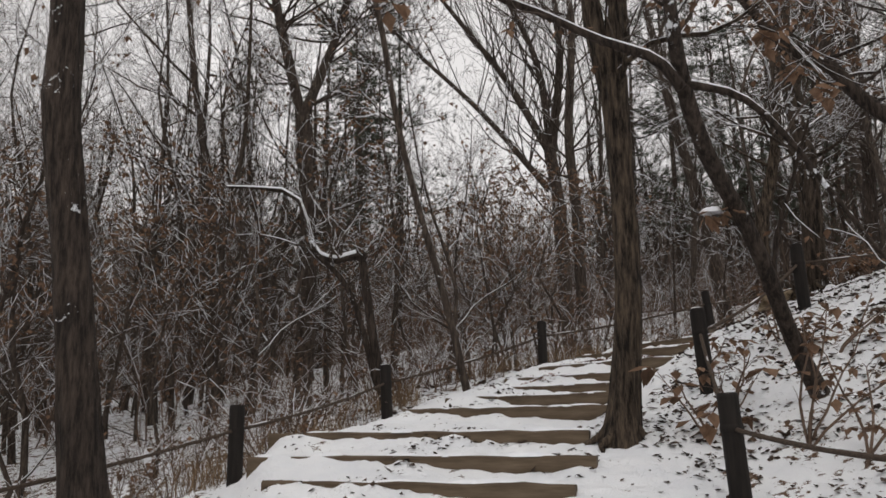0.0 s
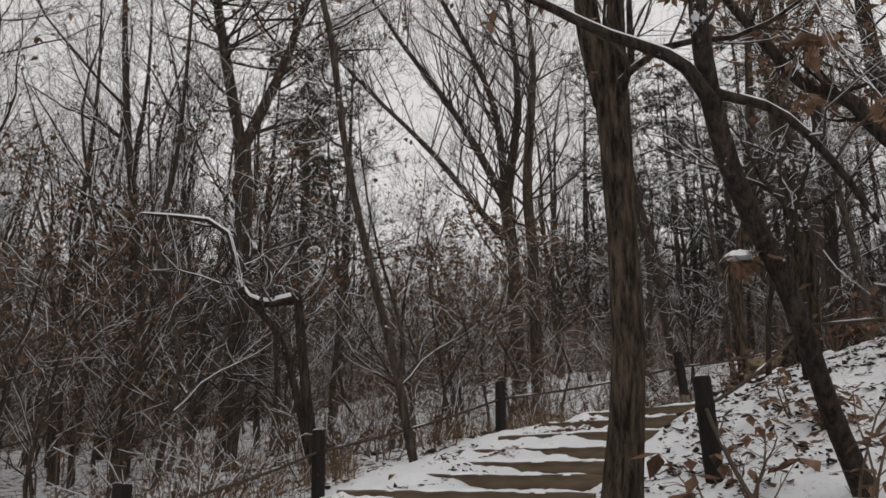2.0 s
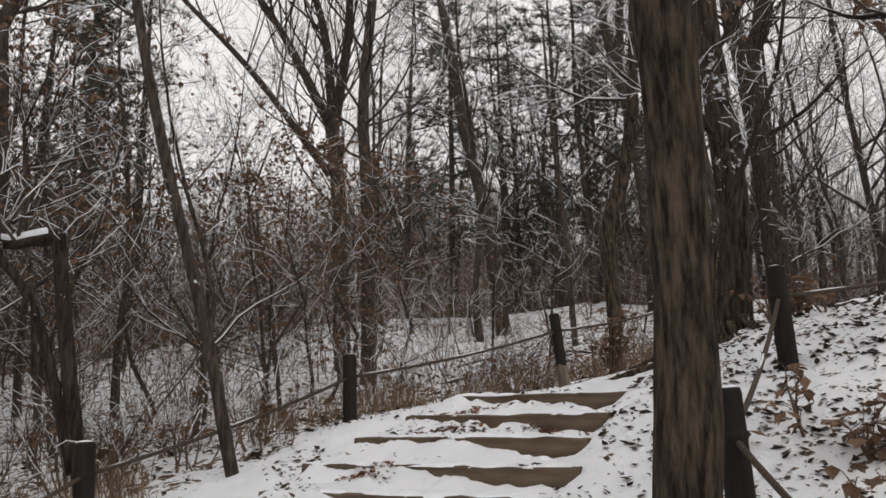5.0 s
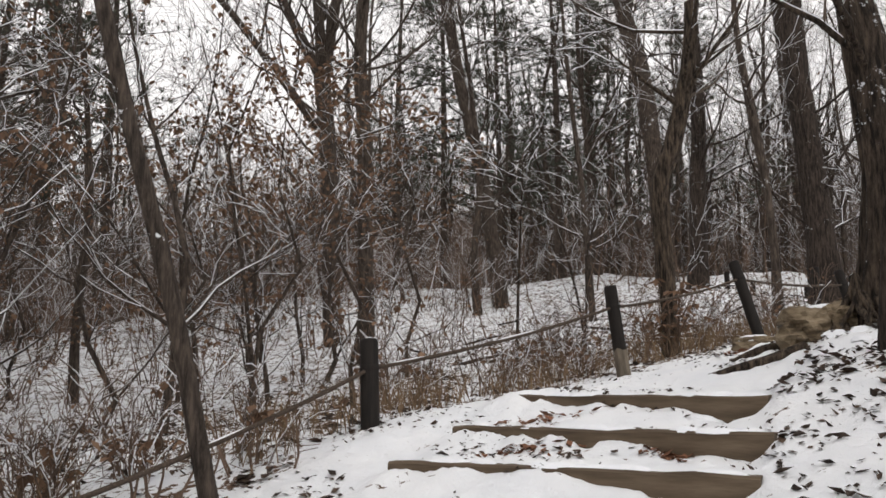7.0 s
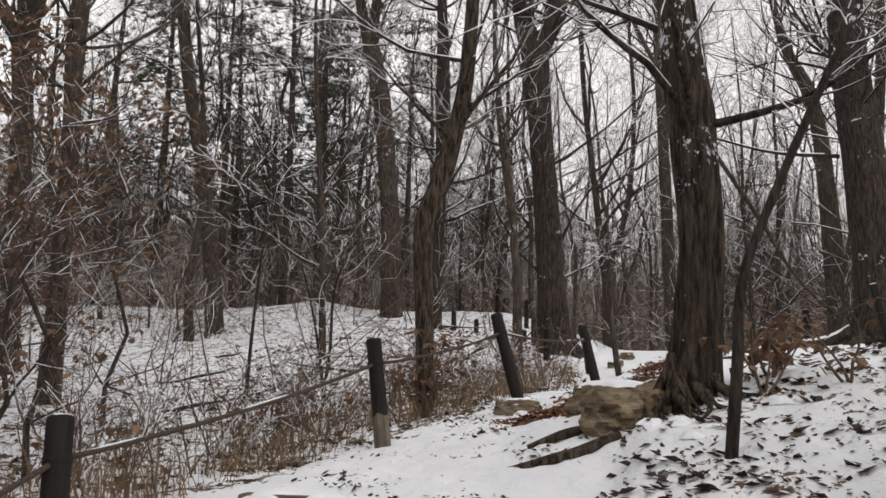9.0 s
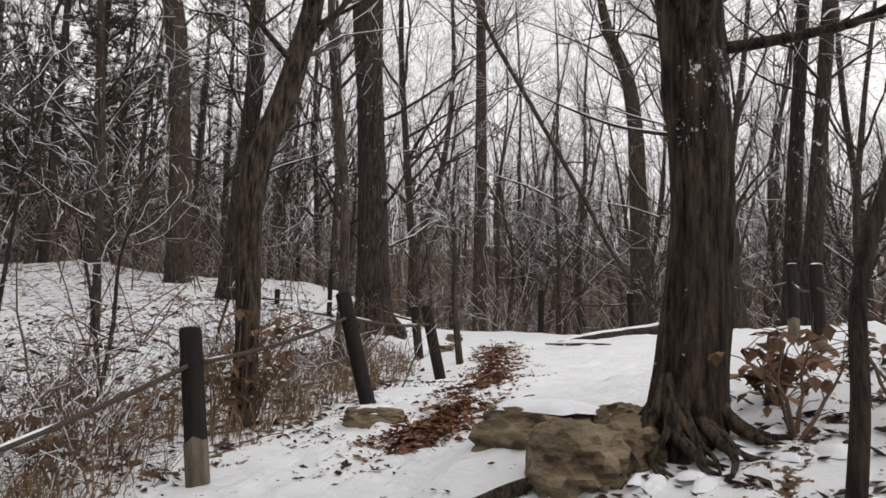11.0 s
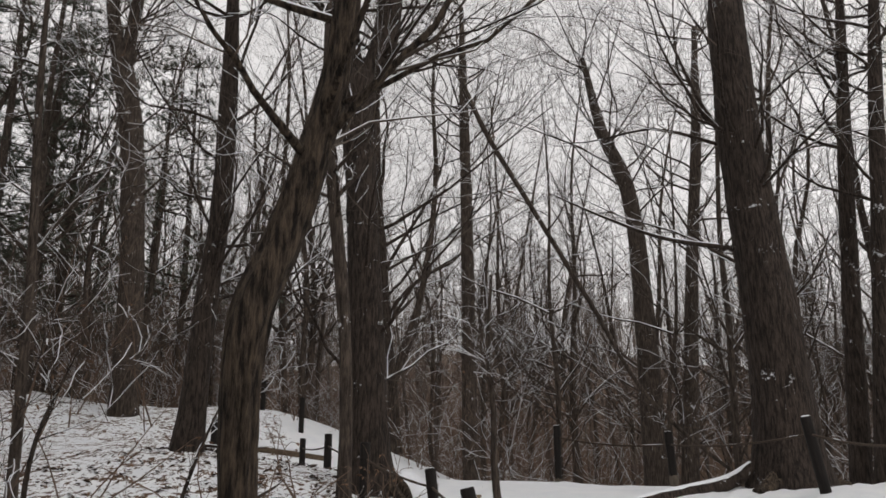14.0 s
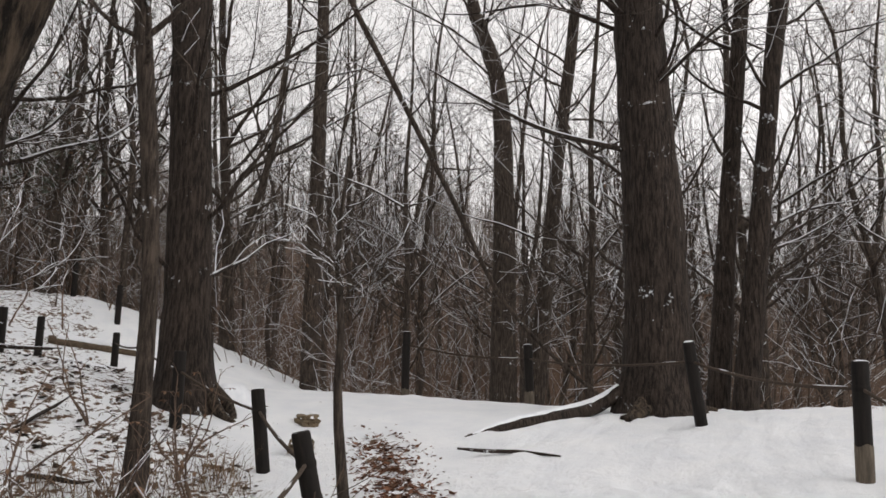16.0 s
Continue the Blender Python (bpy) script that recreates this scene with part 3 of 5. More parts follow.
def tree(trunks, label, bark=BARK, boughs=14, first=0.35, long=2.2, seed=0, furrow=0.05, k=16, step=0.3, snow=0.6, leaves=0.0, up=0.35, kids=(7, 5), extra=(), limb_snow=0.68, bias=None, spread=0.6, steep=(0.15, 0.9)):
    """A tree from one or more stems (rows of x, y, z, radius in the world), with boughs grown from the upper part."""
    rng = random.Random(seed)
    x, y = trunks[0][0][:2]
    z = gz(x, y)
    base = np.array([x, y, z])
    ob = thing("tree", (x, y, z), label, "tree")
    bufs = fresh()
    for i, stem in enumerate(trunks):
        c = np.array(stem, float)
        c[:, :3] -= base
        if i == 0:
            c[0, 2] = -0.15
        b = Buf()
        s = trunk_mesh(b, c, k, furrow, seed, step)
        part("trunk" if i == 0 else "stem", b, bark, ob)
        count = boughs if len(trunks) == 1 or i > 0 else boughs // 3
        for _ in range(count):
            f = rng.uniform(first if i == 0 else 0.05, 1.0) ** 0.85
            q = s[min(int(f * len(s)), len(s) - 1)]
            a = rng.uniform(0, 6.283)
            d = np.array([math.cos(a), math.sin(a), rng.uniform(*steep)])
            if bias is not None:
                d[:2] += bias
            bufs["boughs"] = Buf()
            grow(bufs, rng, q[:3], d, long * rng.uniform(0.6, 1.25), min(q[3] * rng.uniform(0.22, 0.42), 0.036), 0, 2, kids, spread, up, snow, leaves)
            part("bough", bufs["boughs"], bark, ob)
    for limb in extra:
        c = np.array(limb, float)
        c[:, :3] -= base
        s = spline(c, 14)
        b = Buf()
        tube(b, s[:, :3], s[:, 3], 8, True)
        part("limb", b, bark, ob)
        tube(bufs["snow"], s[1:, :3] + np.array([0, 0, 1]) * s[1:, 3:4] * 0.66, s[1:, 3] * limb_snow, 6)
        for _ in range(6):
            q = s[rng.randint(4, 13)]
            grow(bufs, rng, q[:3], (rng.gauss(0, 1), rng.gauss(0, 1), rng.gauss(0.3, 0.6)), rng.uniform(0.5, 1.2), q[3] * 0.4, 1, 2, kids, 0.8, up, snow, leaves)
    bufs["boughs"] = Buf()
    finish_tree(ob, bufs, bark, TWIG)
    return ob


# trees beside the trail, stem by stem: x, y, z, radius
tree([[(1.42, 7.41, 1.32, 0.19), (1.49, 7.41, 1.78, 0.13), (1.57, 7.40, 2.75, 0.115), (1.57, 7.40, 3.78, 0.11), (1.55, 7.40, 4.66, 0.125)],
      [(1.51, 7.40, 4.55, 0.095), (1.38, 7.42, 5.48, 0.09), (1.37, 7.42, 7.00, 0.065), (1.3, 7.5, 9.5, 0.03)],
      [(1.58, 7.39, 4.55, 0.085), (1.60, 7.39, 5.45, 0.08), (1.74, 7.37, 7.25, 0.06), (1.9, 7.3, 9.8, 0.03)]],
     "furrowed dark forked oak trunk rising beside the steps", BARK_BROWN, 8, 0.9, 2.0, 1, 0.10, 32, 0.09)
tree([[(-2.67, 6.45, 0.6, 0.215), (-2.83, 6.36, 2.07, 0.15), (-2.95, 6.30, 3.14, 0.14), (-3.06, 6.23, 4.08, 0.145), (-3.08, 6.22, 5.08, 0.13), (-3.15, 6.17, 6.98, 0.097), (-3.2, 6.2, 9.5, 0.05)]],
     "dark oak trunk with snow flecks beside the rope fence", BARK, 9, 0.55, 1.8, 2, 0.09, 32, 0.1)
tree([[(3.2, 7.6, 1.6, 0.085), (2.87, 7.27, 2.23, 0.068), (2.53, 6.96, 3.03, 0.064), (2.15, 6.65, 3.66, 0.067), (1.94, 6.39, 4.24, 0.062), (1.83, 6.1, 4.96, 0.05), (1.79, 5.81, 5.99, 0.05), (1.8, 5.7, 7.5, 0.025)]],
     "leaning dark oak with a snow-laden limb over the steps", BARK, 11, 0.5, 1.8, 3, 0.07, 16, 0.12, leaves=0.42,
     extra=[[(1.93, 6.36, 4.1, 0.05), (1.74, 6.33, 4.34, 0.042), (1.32, 6.39, 4.56, 0.034), (0.88, 6.43, 4.83, 0.03), (0.51, 6.43, 5.01, 0.03), (-0.05, 6.4, 5.36, 0.02)],
            [(1.98, 6.40, 4.15, 0.035), (2.4, 6.48, 4.06, 0.03), (2.75, 6.58, 3.76, 0.026), (3.08, 6.67, 3.31, 0.02), (3.46, 6.73, 2.77, 0.014), (3.7, 6.73, 2.4, 0.008)]])
tree([[(6.6, 7.6, 2.6, 0.16), (6.3, 7.8, 3.4, 0.12), (5.7, 8.2, 3.95, 0.1), (5.0, 8.54, 4.3, 0.085), (4.53, 8.77, 4.7, 0.078), (4.28, 8.88, 5.04, 0.074), (4.11, 8.96, 5.35, 0.07), (3.75, 9.09, 5.6, 0.06), (3.4, 9.2, 6.2, 0.05), (3.1, 9.3, 6.8, 0.04), (2.9, 9.3, 7.6, 0.02)]],
     "low crooked oak limb with brown leaves over the bank", BARK, 16, 0.35, 1.3, 4, 0.07, 12, 0.12, leaves=0.6)
tree([[(4.01, 11.47, 2.95, 0.039), (4.05, 11.41, 3.52, 0.033), (4.13, 11.4, 4.03, 0.029), (4.3, 11.24, 4.59, 0.026), (4.44, 11.01, 5.16, 0.023), (4.54, 10.82, 5.61, 0.019), (4.61, 10.69, 6.3, 0.014), (4.7, 10.5, 7.4, 0.007)]],
     "thin leaning sapling beside the rooted oak", BARK, 7, 0.4, 1.0, 25, 0.05, 10, 0.15)
tree([[(-4.34, 19.00, 1.9, 0.25), (-4.27, 19.02, 3.62, 0.225), (-4.27, 19.02, 6.31, 0.199), (-4.46, 18.97, 9.15, 0.186)],
      [(-4.46, 18.97, 9.0, 0.133), (-4.98, 18.82, 11.21, 0.119), (-5.30, 18.73, 13.04, 0.093), (-5.53, 18.65, 16.10, 0.053)],
      [(-4.46, 18.97, 9.0, 0.133), (-3.76, 19.14, 11.00, 0.106), (-3.43, 19.22, 12.26, 0.093), (-2.96, 19.31, 14.22, 0.053)]],
     "tall dark forked oak standing in the brushy hollow", BARK_FAR, 30, 0.25, 3.0, 5, 0.06, 12, leaves=0.05)
tree([[(-1.31, 12.29, 1.6, 0.08), (-1.51, 12.25, 2.84, 0.067), (-1.69, 12.22, 4.12, 0.063)], [(-1.44, 12.27, 2.10, 0.05), (-1.85, 12.19, 3.51, 0.042), (-2.43, 12.06, 4.19, 0.033)]],
     "broken-topped crooked sapling with thick snow on its arm", BARK, 4, 0.4, 0.8, 6, 0.05, 10, 0.15, snow=0.9, kids=(3, 2), limb_snow=0.95,
     extra=[[(-1.69, 12.22, 4.12, 0.06), (-1.9, 12.18, 4.06, 0.055), (-2.10, 12.14, 4.02, 0.05), (-2.39, 12.07, 4.19, 0.042), (-2.69, 11.99, 5.01, 0.033), (-3.64, 11.69, 5.09, 0.015)]])
tree([[(-0.11, 12.21, 2.0, 0.061), (-0.42, 12.19, 3.31, 0.056), (-0.86, 12.15, 4.95, 0.050), (-1.16, 12.11, 6.30, 0.048), (-1.38, 12.07, 7.72, 0.045), (-1.70, 12.02, 9.19, 0.032), (-1.8, 12.1, 11, 0.014)]],
     "slender leaning brown trunk at the edge of the steps", BARK_FAR, 14, 0.4, 1.5, 7, 0.05, 10, leaves=0.1)
tree([[(2.45, 23.01, 3.1, 0.19), (2.42, 23.01, 5.2, 0.16), (2.38, 23.02, 7.62, 0.15), (2.28, 23.03, 9.87, 0.136), (2.49, 23.00, 13.09, 0.102), (2.31, 23.03, 15.72, 0.06)]],
     "tall straight dark trunk among brush", BARK_FAR, 22, 0.35, 3.2, 8, 0.05, 10, up=0.6)
tree([[(2.40, 28.04, 3.8, 0.25), (2.3, 28.04, 6.0, 0.23), (2.19, 28.06, 8.98, 0.221), (1.95, 28.08, 11.21, 0.204)],
      [(1.94, 28.08, 11.02, 0.153), (0.39, 28.15, 13.98, 0.110), (-1.75, 28.09, 17.04, 0.076), (-3.18, 27.95, 19.35, 0.042)],
      [(2.03, 28.08, 11.02, 0.153), (1.50, 28.11, 14.80, 0.110), (-0.45, 28.15, 19.11, 0.076), (-1.29, 28.12, 21.15, 0.042)],
      [(1.9, 28.08, 9.6, 0.12), (-0.4, 28.2, 12.6, 0.09), (-2.9, 28.2, 15.2, 0.06), (-4.6, 28, 17.0, 0.03)],
      [(2.03, 28.08, 10.83, 0.153), (2.44, 28.04, 14.78, 0.119), (2.10, 28.07, 19.12, 0.076)]],
     "vase-shaped tree with many long bare branches fanning upward", BARK_FAR, 30, 0.55, 5.2, 9, 0.05, 10, up=0.5, bias=np.array([-0.45, 0]), kids=(6, 3), spread=0.32, steep=(0.9, 2.4), snow=0.2)
tree([[(9.57, 36.23, 5.2, 0.33), (8.98, 36.42, 10.45, 0.259), (8.17, 36.67, 14.51, 0.239), (7.70, 36.80, 17.68, 0.219), (6.98, 36.98, 22.02, 0.12)]],
     "leaning dark trunk on the snowy rise", BARK_FAR, 24, 0.35, 4.0, 10, 0.05, 10)
tree([[(15.25, 34.17, 6.0, 0.42), (15.12, 34.25, 10.34, 0.344), (14.74, 34.46, 14.70, 0.344), (14.30, 34.70, 16.95, 0.344)],
      [(14.31, 34.70, 16.6, 0.223), (13.85, 34.94, 19.25, 0.182), (13.42, 35.16, 23.58, 0.09)], [(14.31, 34.70, 16.6, 0.223), (14.48, 34.61, 18.83, 0.182), (14.80, 34.43, 23.72, 0.09)]],
     "thick forked trunk on the snowy rise", BARK_FAR, 26, 0.3, 4.0, 11, 0.05, 12)
tree([[(12.66, 22.50, 4.2, 0.56), (12.63, 22.52, 4.75, 0.43), (12.60, 22.55, 5.40, 0.358), (12.56, 22.59, 6.82, 0.307), (12.44, 22.70, 9.53, 0.281), (12.32, 22.80, 11.95, 0.345)],
      [(12.27, 22.84, 11.8, 0.256), (12.11, 22.97, 13.13, 0.243), (11.96, 23.10, 17.81, 0.12)], [(12.42, 22.71, 11.8, 0.230), (12.73, 22.44, 13.10, 0.230), (12.92, 22.26, 17.72, 0.12)]],
     "thick black forked oak with snow drifted at its foot", BARK, 20, 0.3, 3.6, 12, 0.06, 16, 0.2)
tree([[(5.67, 17.09, 2.95, 0.14), (5.67, 17.09, 3.4, 0.118), (5.67, 17.09, 4.04, 0.108), (5.64, 17.12, 4.95, 0.117), (5.66, 17.10, 5.62, 0.131), (5.79, 17.00, 6.12, 0.122), (5.91, 16.89, 6.69, 0.113), (6.03, 16.79, 7.48, 0.094), (6.10, 16.72, 8.85, 0.08), (6.25, 16.65, 11.5, 0.04)]],
     "crooked furrowed brown oak trunk behind the fence", BARK_BROWN, 12, 0.55, 2.4, 13, 0.12, 32, 0.09)
tree([[(11.25, 25.54, 4.5, 0.32), (11.3, 25.5, 6.0, 0.24), (11.35, 25.46, 7.79, 0.208), (11.45, 25.39, 9.58, 0.185), (11.44, 25.40, 12.03, 0.173), (11.35, 25.46, 15.22, 0.09)]],
     "dark oak trunk on the snowy slope", BARK, 20, 0.35, 3.0, 14, 0.05, 12)
tree([[(9.53, 20.06, 3.7, 0.15), (9.54, 20.05, 4.75, 0.088), (9.53, 20.07, 5.89, 0.076), (9.46, 20.13, 7.05, 0.082), (9.35, 20.23, 8.24, 0.08), (9.25, 20.33, 9.76, 0.058), (9.2, 20.3, 12, 0.03)]],
     "slim grey-brown trunk rising from brush behind the fence", BARK_FAR, 10, 0.5, 2.0, 15, 0.05, 12)
tree([[(10.35, 18.36, 3.80, 0.058), (10.28, 18.46, 4.80, 0.042), (10.28, 18.46, 5.46, 0.034), (10.25, 18.51, 6.19, 0.024), (10.28, 18.46, 7.05, 0.014)]],
     "thin young tree beside the leafy trail", BARK_FAR, 6, 0.5, 0.8, 16, 0.03, 8)
tree([[(4.88, 12.42, 3.15, 0.27), (4.885, 12.41, 3.4, 0.205), (4.89, 12.39, 3.6, 0.18), (4.91, 12.37, 3.85, 0.165), (4.94, 12.33, 4.45, 0.15), (4.93, 12.34, 5.04, 0.158), (4.92, 12.36, 5.57, 0.165), (4.89, 12.39, 6.08, 0.139), (4.86, 12.44, 7.41, 0.113), (4.9, 12.5, 10.2, 0.05)]],
     "old furrowed oak with exposed roots clasping rocks", BARK_ROOTED, 10, 0.55, 2.2, 17, 0.13, 32, 0.09)
tree([[(16.04, 16.94, 4.5, 0.70), (16.04, 16.94, 5.0, 0.57), (16.04, 16.93, 5.67, 0.48), (16.02, 16.98, 7.54, 0.424), (15.98, 17.12, 9.73, 0.372), (15.96, 17.16, 10.86, 0.351), (15.96, 17.15, 14.39, 0.26)]],
     "massive dark oak trunk with a flared foot on the plateau", BARK, 16, 0.5, 3.2, 18, 0.07, 32, 0.16, extra=[[(15.6, 17.3, 8.4, 0.045), (14.7, 18.1, 8.5, 0.032), (13.9, 18.7, 8.75, 0.022), (13.2, 19.3, 9.1, 0.01)]])
tree([[(18.66, 16.13, 4.5, 0.23), (18.74, 15.77, 8.16, 0.167), (18.81, 15.43, 11.52, 0.143), (18.87, 15.10, 14.65, 0.08)]], "dark trunk with snow flecks behind the plateau fence", BARK, 16, 0.35, 2.8, 19, 0.05, 12)
tree([[(19.05, 16.63, 4.4, 0.2), (19.14, 16.27, 9.32, 0.159), (19.19, 16.06, 11.84, 0.135), (19.25, 15.76, 15.11, 0.07)]], "straight dark trunk behind the plateau fence", BARK, 16, 0.35, 2.8, 20, 0.05, 12)
tree([[(23.26, 28.25, 3.6, 0.26), (23.22, 28.30, 12.73, 0.202), (23.18, 28.36, 16.76, 0.165), (23.13, 28.42, 20.98, 0.08)]], "tall brown trunk beyond the plateau edge", BARK_FAR, 26, 0.3, 4.0, 21, 0.05, 10)
tree([[(25.16, 23.15, 2.7, 0.4), (25.13, 23.23, 10.39, 0.283), (25.02, 23.45, 13.62, 0.230), (24.71, 24.05, 15.61, 0.177), (24.49, 24.49, 18.24, 0.08)]], "tall dark trunk on the slope below the plateau", BARK_FAR, 26, 0.3, 4.0, 22, 0.05, 10)
tree([[(25.45, 22.51, 2.7, 0.28), (25.70, 21.93, 10.31, 0.194), (25.87, 21.49, 14.80, 0.159), (25.97, 21.23, 18.91, 0.08)]], "slender dark trunk on the slope below the plateau", BARK_FAR, 24, 0.3, 3.6, 23, 0.05, 10)
tree([[(21.2, 17.6, 4.0, 0.030), (20.4, 19.2, 4.9, 0.036), (19.64, 20.79, 6.57, 0.045), (19.13, 21.77, 8.64, 0.057), (18.44, 22.93, 11.15, 0.061), (17.89, 23.74, 12.95, 0.065), (17.46, 24.31, 14.63, 0.060)]], "long slanting dead stem with snow along it", BARK_FAR, 10, 0.4, 2.0, 24, 0.05, 8)


tree([[(7.95, 24.6, 4.3, 0.09), (7.9, 24.62, 5.4, 0.075), (7.8, 24.65, 7.5, 0.066), (7.55, 24.7, 10.5, 0.05), (7.4, 24.7, 13.5, 0.02)]], "slender dark trunk on the snowy slope beyond the fence", BARK_FAR, 14, 0.2, 2.2, 26, 0.05, 10)
for i, (x, y, tall, lx, ly) in enumerate(((5.0, 18.6, 2.4, 0.5, 0.2), (5.6, 19.6, 2.2, -0.4, 0.3), (4.1, 18.9, 3.2, 0.1, -0.2), (8.2, 21.5, 1.9, 0.5, -0.3))):
    z = gz(x, y)
    tree([[(x, y, z, 0.028), (x + lx * 0.3, y + ly * 0.2, z + tall * 0.35, 0.023), (x + lx * 0.5, y + ly * 0.9, z + tall * 0.7, 0.016), (x + lx, y + ly, z + tall, 0.006)]],
         "crooked bare dark sapling in the brushy hollow", BARK, 7, 0.2, 1.0, 140 + i, 0.04, 8, 0.15, kids=(4, 2))


# ---- woods: a few grown trees, repeated ----
def woods_tree(seed, tall, r, boughs, long, label, leaves=0.0, up=0.5, bark=BARK_FAR, twig=TWIG, snow=0.55, kids=(6, 4)):
    rng = random.Random(seed)
    ob = thing("tree", (0, 0, 0), label, "tree", "trees of the wood")
    bufs, b = fresh(), Buf()
    lean = rng.uniform(-0.1, 0.1), rng.uniform(-0.1, 0.1)
    c = [(lean[0] * tall * f * f + rng.gauss(0, 0.3) * f ** 0.5, lean[1] * tall * f * f + rng.gauss(0, 0.3) * f ** 0.5, tall * f - 0.3 * (f == 0), r * (1.25 if f == 0 else 1 - 0.82 * f)) for f in (0, 0.12, 0.3, 0.5, 0.75, 1)]
    s = trunk_mesh(b, c, 8, 0.05, seed, 0.7)
    part("trunk", b, bark, ob)
    for i in range(boughs):
        f = rng.uniform(0.22, 1.0)
        q = s[min(int(f * len(s)), len(s) - 1)]
        a = rng.uniform(0, 6.283)
        grow(bufs, rng, q[:3], (math.cos(a), math.sin(a), rng.uniform(0.3, 1.3)), long * (1.2 - 0.6 * f) * rng.uniform(0.7, 1.2), q[3] * rng.uniform(0.35, 0.6), 0, 2, kids, 0.7, up, snow, leaves, False)
    finish_tree(ob, bufs, bark, twig)
    return ob


def pine(seed, tall, r):
    rng = random.Random(seed)
    ob = thing("pine_tree", (0, 0, 0), "dark green pine with ragged needle tufts among bare trees", "tree", "pines of the wood")
    bufs, b, needles = fresh(), Buf(), Buf()
    s = trunk_mesh(b, [(0, 0, -0.3, r), (0.1, 0, tall * 0.5, r * 0.8), (0.3, 0.2, tall, r * 0.2)], 8, 0.05, seed, 0.8)
    part("trunk", b, BARK_FAR, ob)
    for i in range(46):
        f = rng.uniform(0.25, 1.0)
        q = s[min(int(f * len(s)), len(s) - 1)][:3]
        a = rng.uniform(0, 6.283)
        d = np.array([math.cos(a), math.sin(a), rng.uniform(-0.05, 0.35)])
        long = tall * 0.22 * (1.35 - f)
        pts = [q + d * long * g + np.array([0, 0, 0.12 * long * g * g]) for g in np.linspace(0, 1, 5)]
        tube(bufs["boughs"], pts, [0.035, 0.028, 0.02, 0.014, 0.008], 4)
        for _ in range(13):
            p = pts[rng.randint(1, 4)] + np.array([rng.gauss(0, 0.34), rng.gauss(0, 0.34), rng.gauss(0.05, 0.15)])
            for _ in range(18):
                v = np.array([rng.gauss(0, 1), rng.gauss(0, 1), abs(rng.gauss(0, 0.8))])
                v *= rng.uniform(0.2, 0.42) / np.linalg.norm(v)
                side = np.cross(v, (0.3, 0.2, 0.9))
                side *= 0.017 / (np.linalg.norm(side) + 1e-9)
                needles.add([p - side, p + side, p + v], [(0, 1, 2)])
    tagged(part("branchwork", bufs["boughs"], BARK_FAR, ob), kind="stuff")
    tagged(part("foliage", needles, NEEDLE, ob, "dark green needle tufts", smooth=False), kind="stuff")
    return ob


def shrub(seed, tall, stems, label, mat=BRUSH, leaves=0.0, snow=0.65, kids=(5, 3)):
    rng = random.Random(seed)
    ob = thing("shrub", (0, 0, 0), label, "shrub", "brush of the wood")
    bufs = fresh()
    for _ in range(stems):
        a, o = rng.uniform(0, 6.283), rng.uniform(0, 0.35)
        grow(bufs, rng, np.array([o * math.cos(a), o * math.sin(a), -0.05]), (0.35 * math.cos(a) + rng.gauss(0, 0.15), 0.35 * math.sin(a) + rng.gauss(0, 0.15), 1), tall * rng.uniform(0.6, 1.15), 0.008 * tall ** 0.5 + 0.004, 0, 2, kids, 0.65, 0.15, snow, leaves, False)
    finish_tree(ob, bufs, mat, mat)
    return ob


WALK_LINE = np.array([(0.6, -3.0), (0.6, 3.0), (0.0, 7.3), (0.6, 9.5), (2.0, 12.0), (4.5, 14.4), (8.0, 16.4), (12.0, 19.0)])


def scatter(kinds, count, zone, clear, seed, size=(0.8, 1.2), gap=1.0, taken=None):
    """Copies of the given things over a zone (a test on x, y within bounds), apart from one another."""
    rng = random.Random(seed)
    (x0, x1, y0, y1), test = zone
    spots, tries = [] if taken is None else taken, 0
    made = 0
    used = set()
    while made < count and tries < count * 60:
        tries += 1
        x, y = rng.uniform(x0, x1), rng.uniform(y0, y1)
        if not test(x, y) or any((x - a) ** 2 + (y - b) ** 2 < gap * gap for a, b in spots):
            continue
        if abs(off_line(np.array([x]), np.array([y]), WALK_LINE)[0]) < clear:
            continue
        spots.append((x, y))
        k = made % len(kinds)
        s = rng.uniform(*size)
        m = Matrix.LocRotScale((x, y, gz(x, y)), Euler((rng.gauss(0, 0.05), rng.gauss(0, 0.05), rng.uniform(0, 6.283))), (s, s, s))
        if k in used:
            copy_thing(kinds[k], m @ Matrix.Diagonal((*(1 / v for v in kinds[k].scale), 1)))
        else:
            kinds[k].matrix_basis = m
            used.add(k)
        made += 1


def left_of_fence(x, y):
    return float(off_line(np.array([x]), np.array([y]), FENCE_LINE)[0])


def open_ground(x, y):
    """The trail, the bank and the snow plateau, where no tree stands."""
    return left_of_fence(x, y) < 1.6 and y < 24 and x < 19.5


def slope(x, y):
    """The open snowy slope beyond the fence."""
    return 4.5 < x < 22 and y < 33 and left_of_fence(x, y) < 9.5


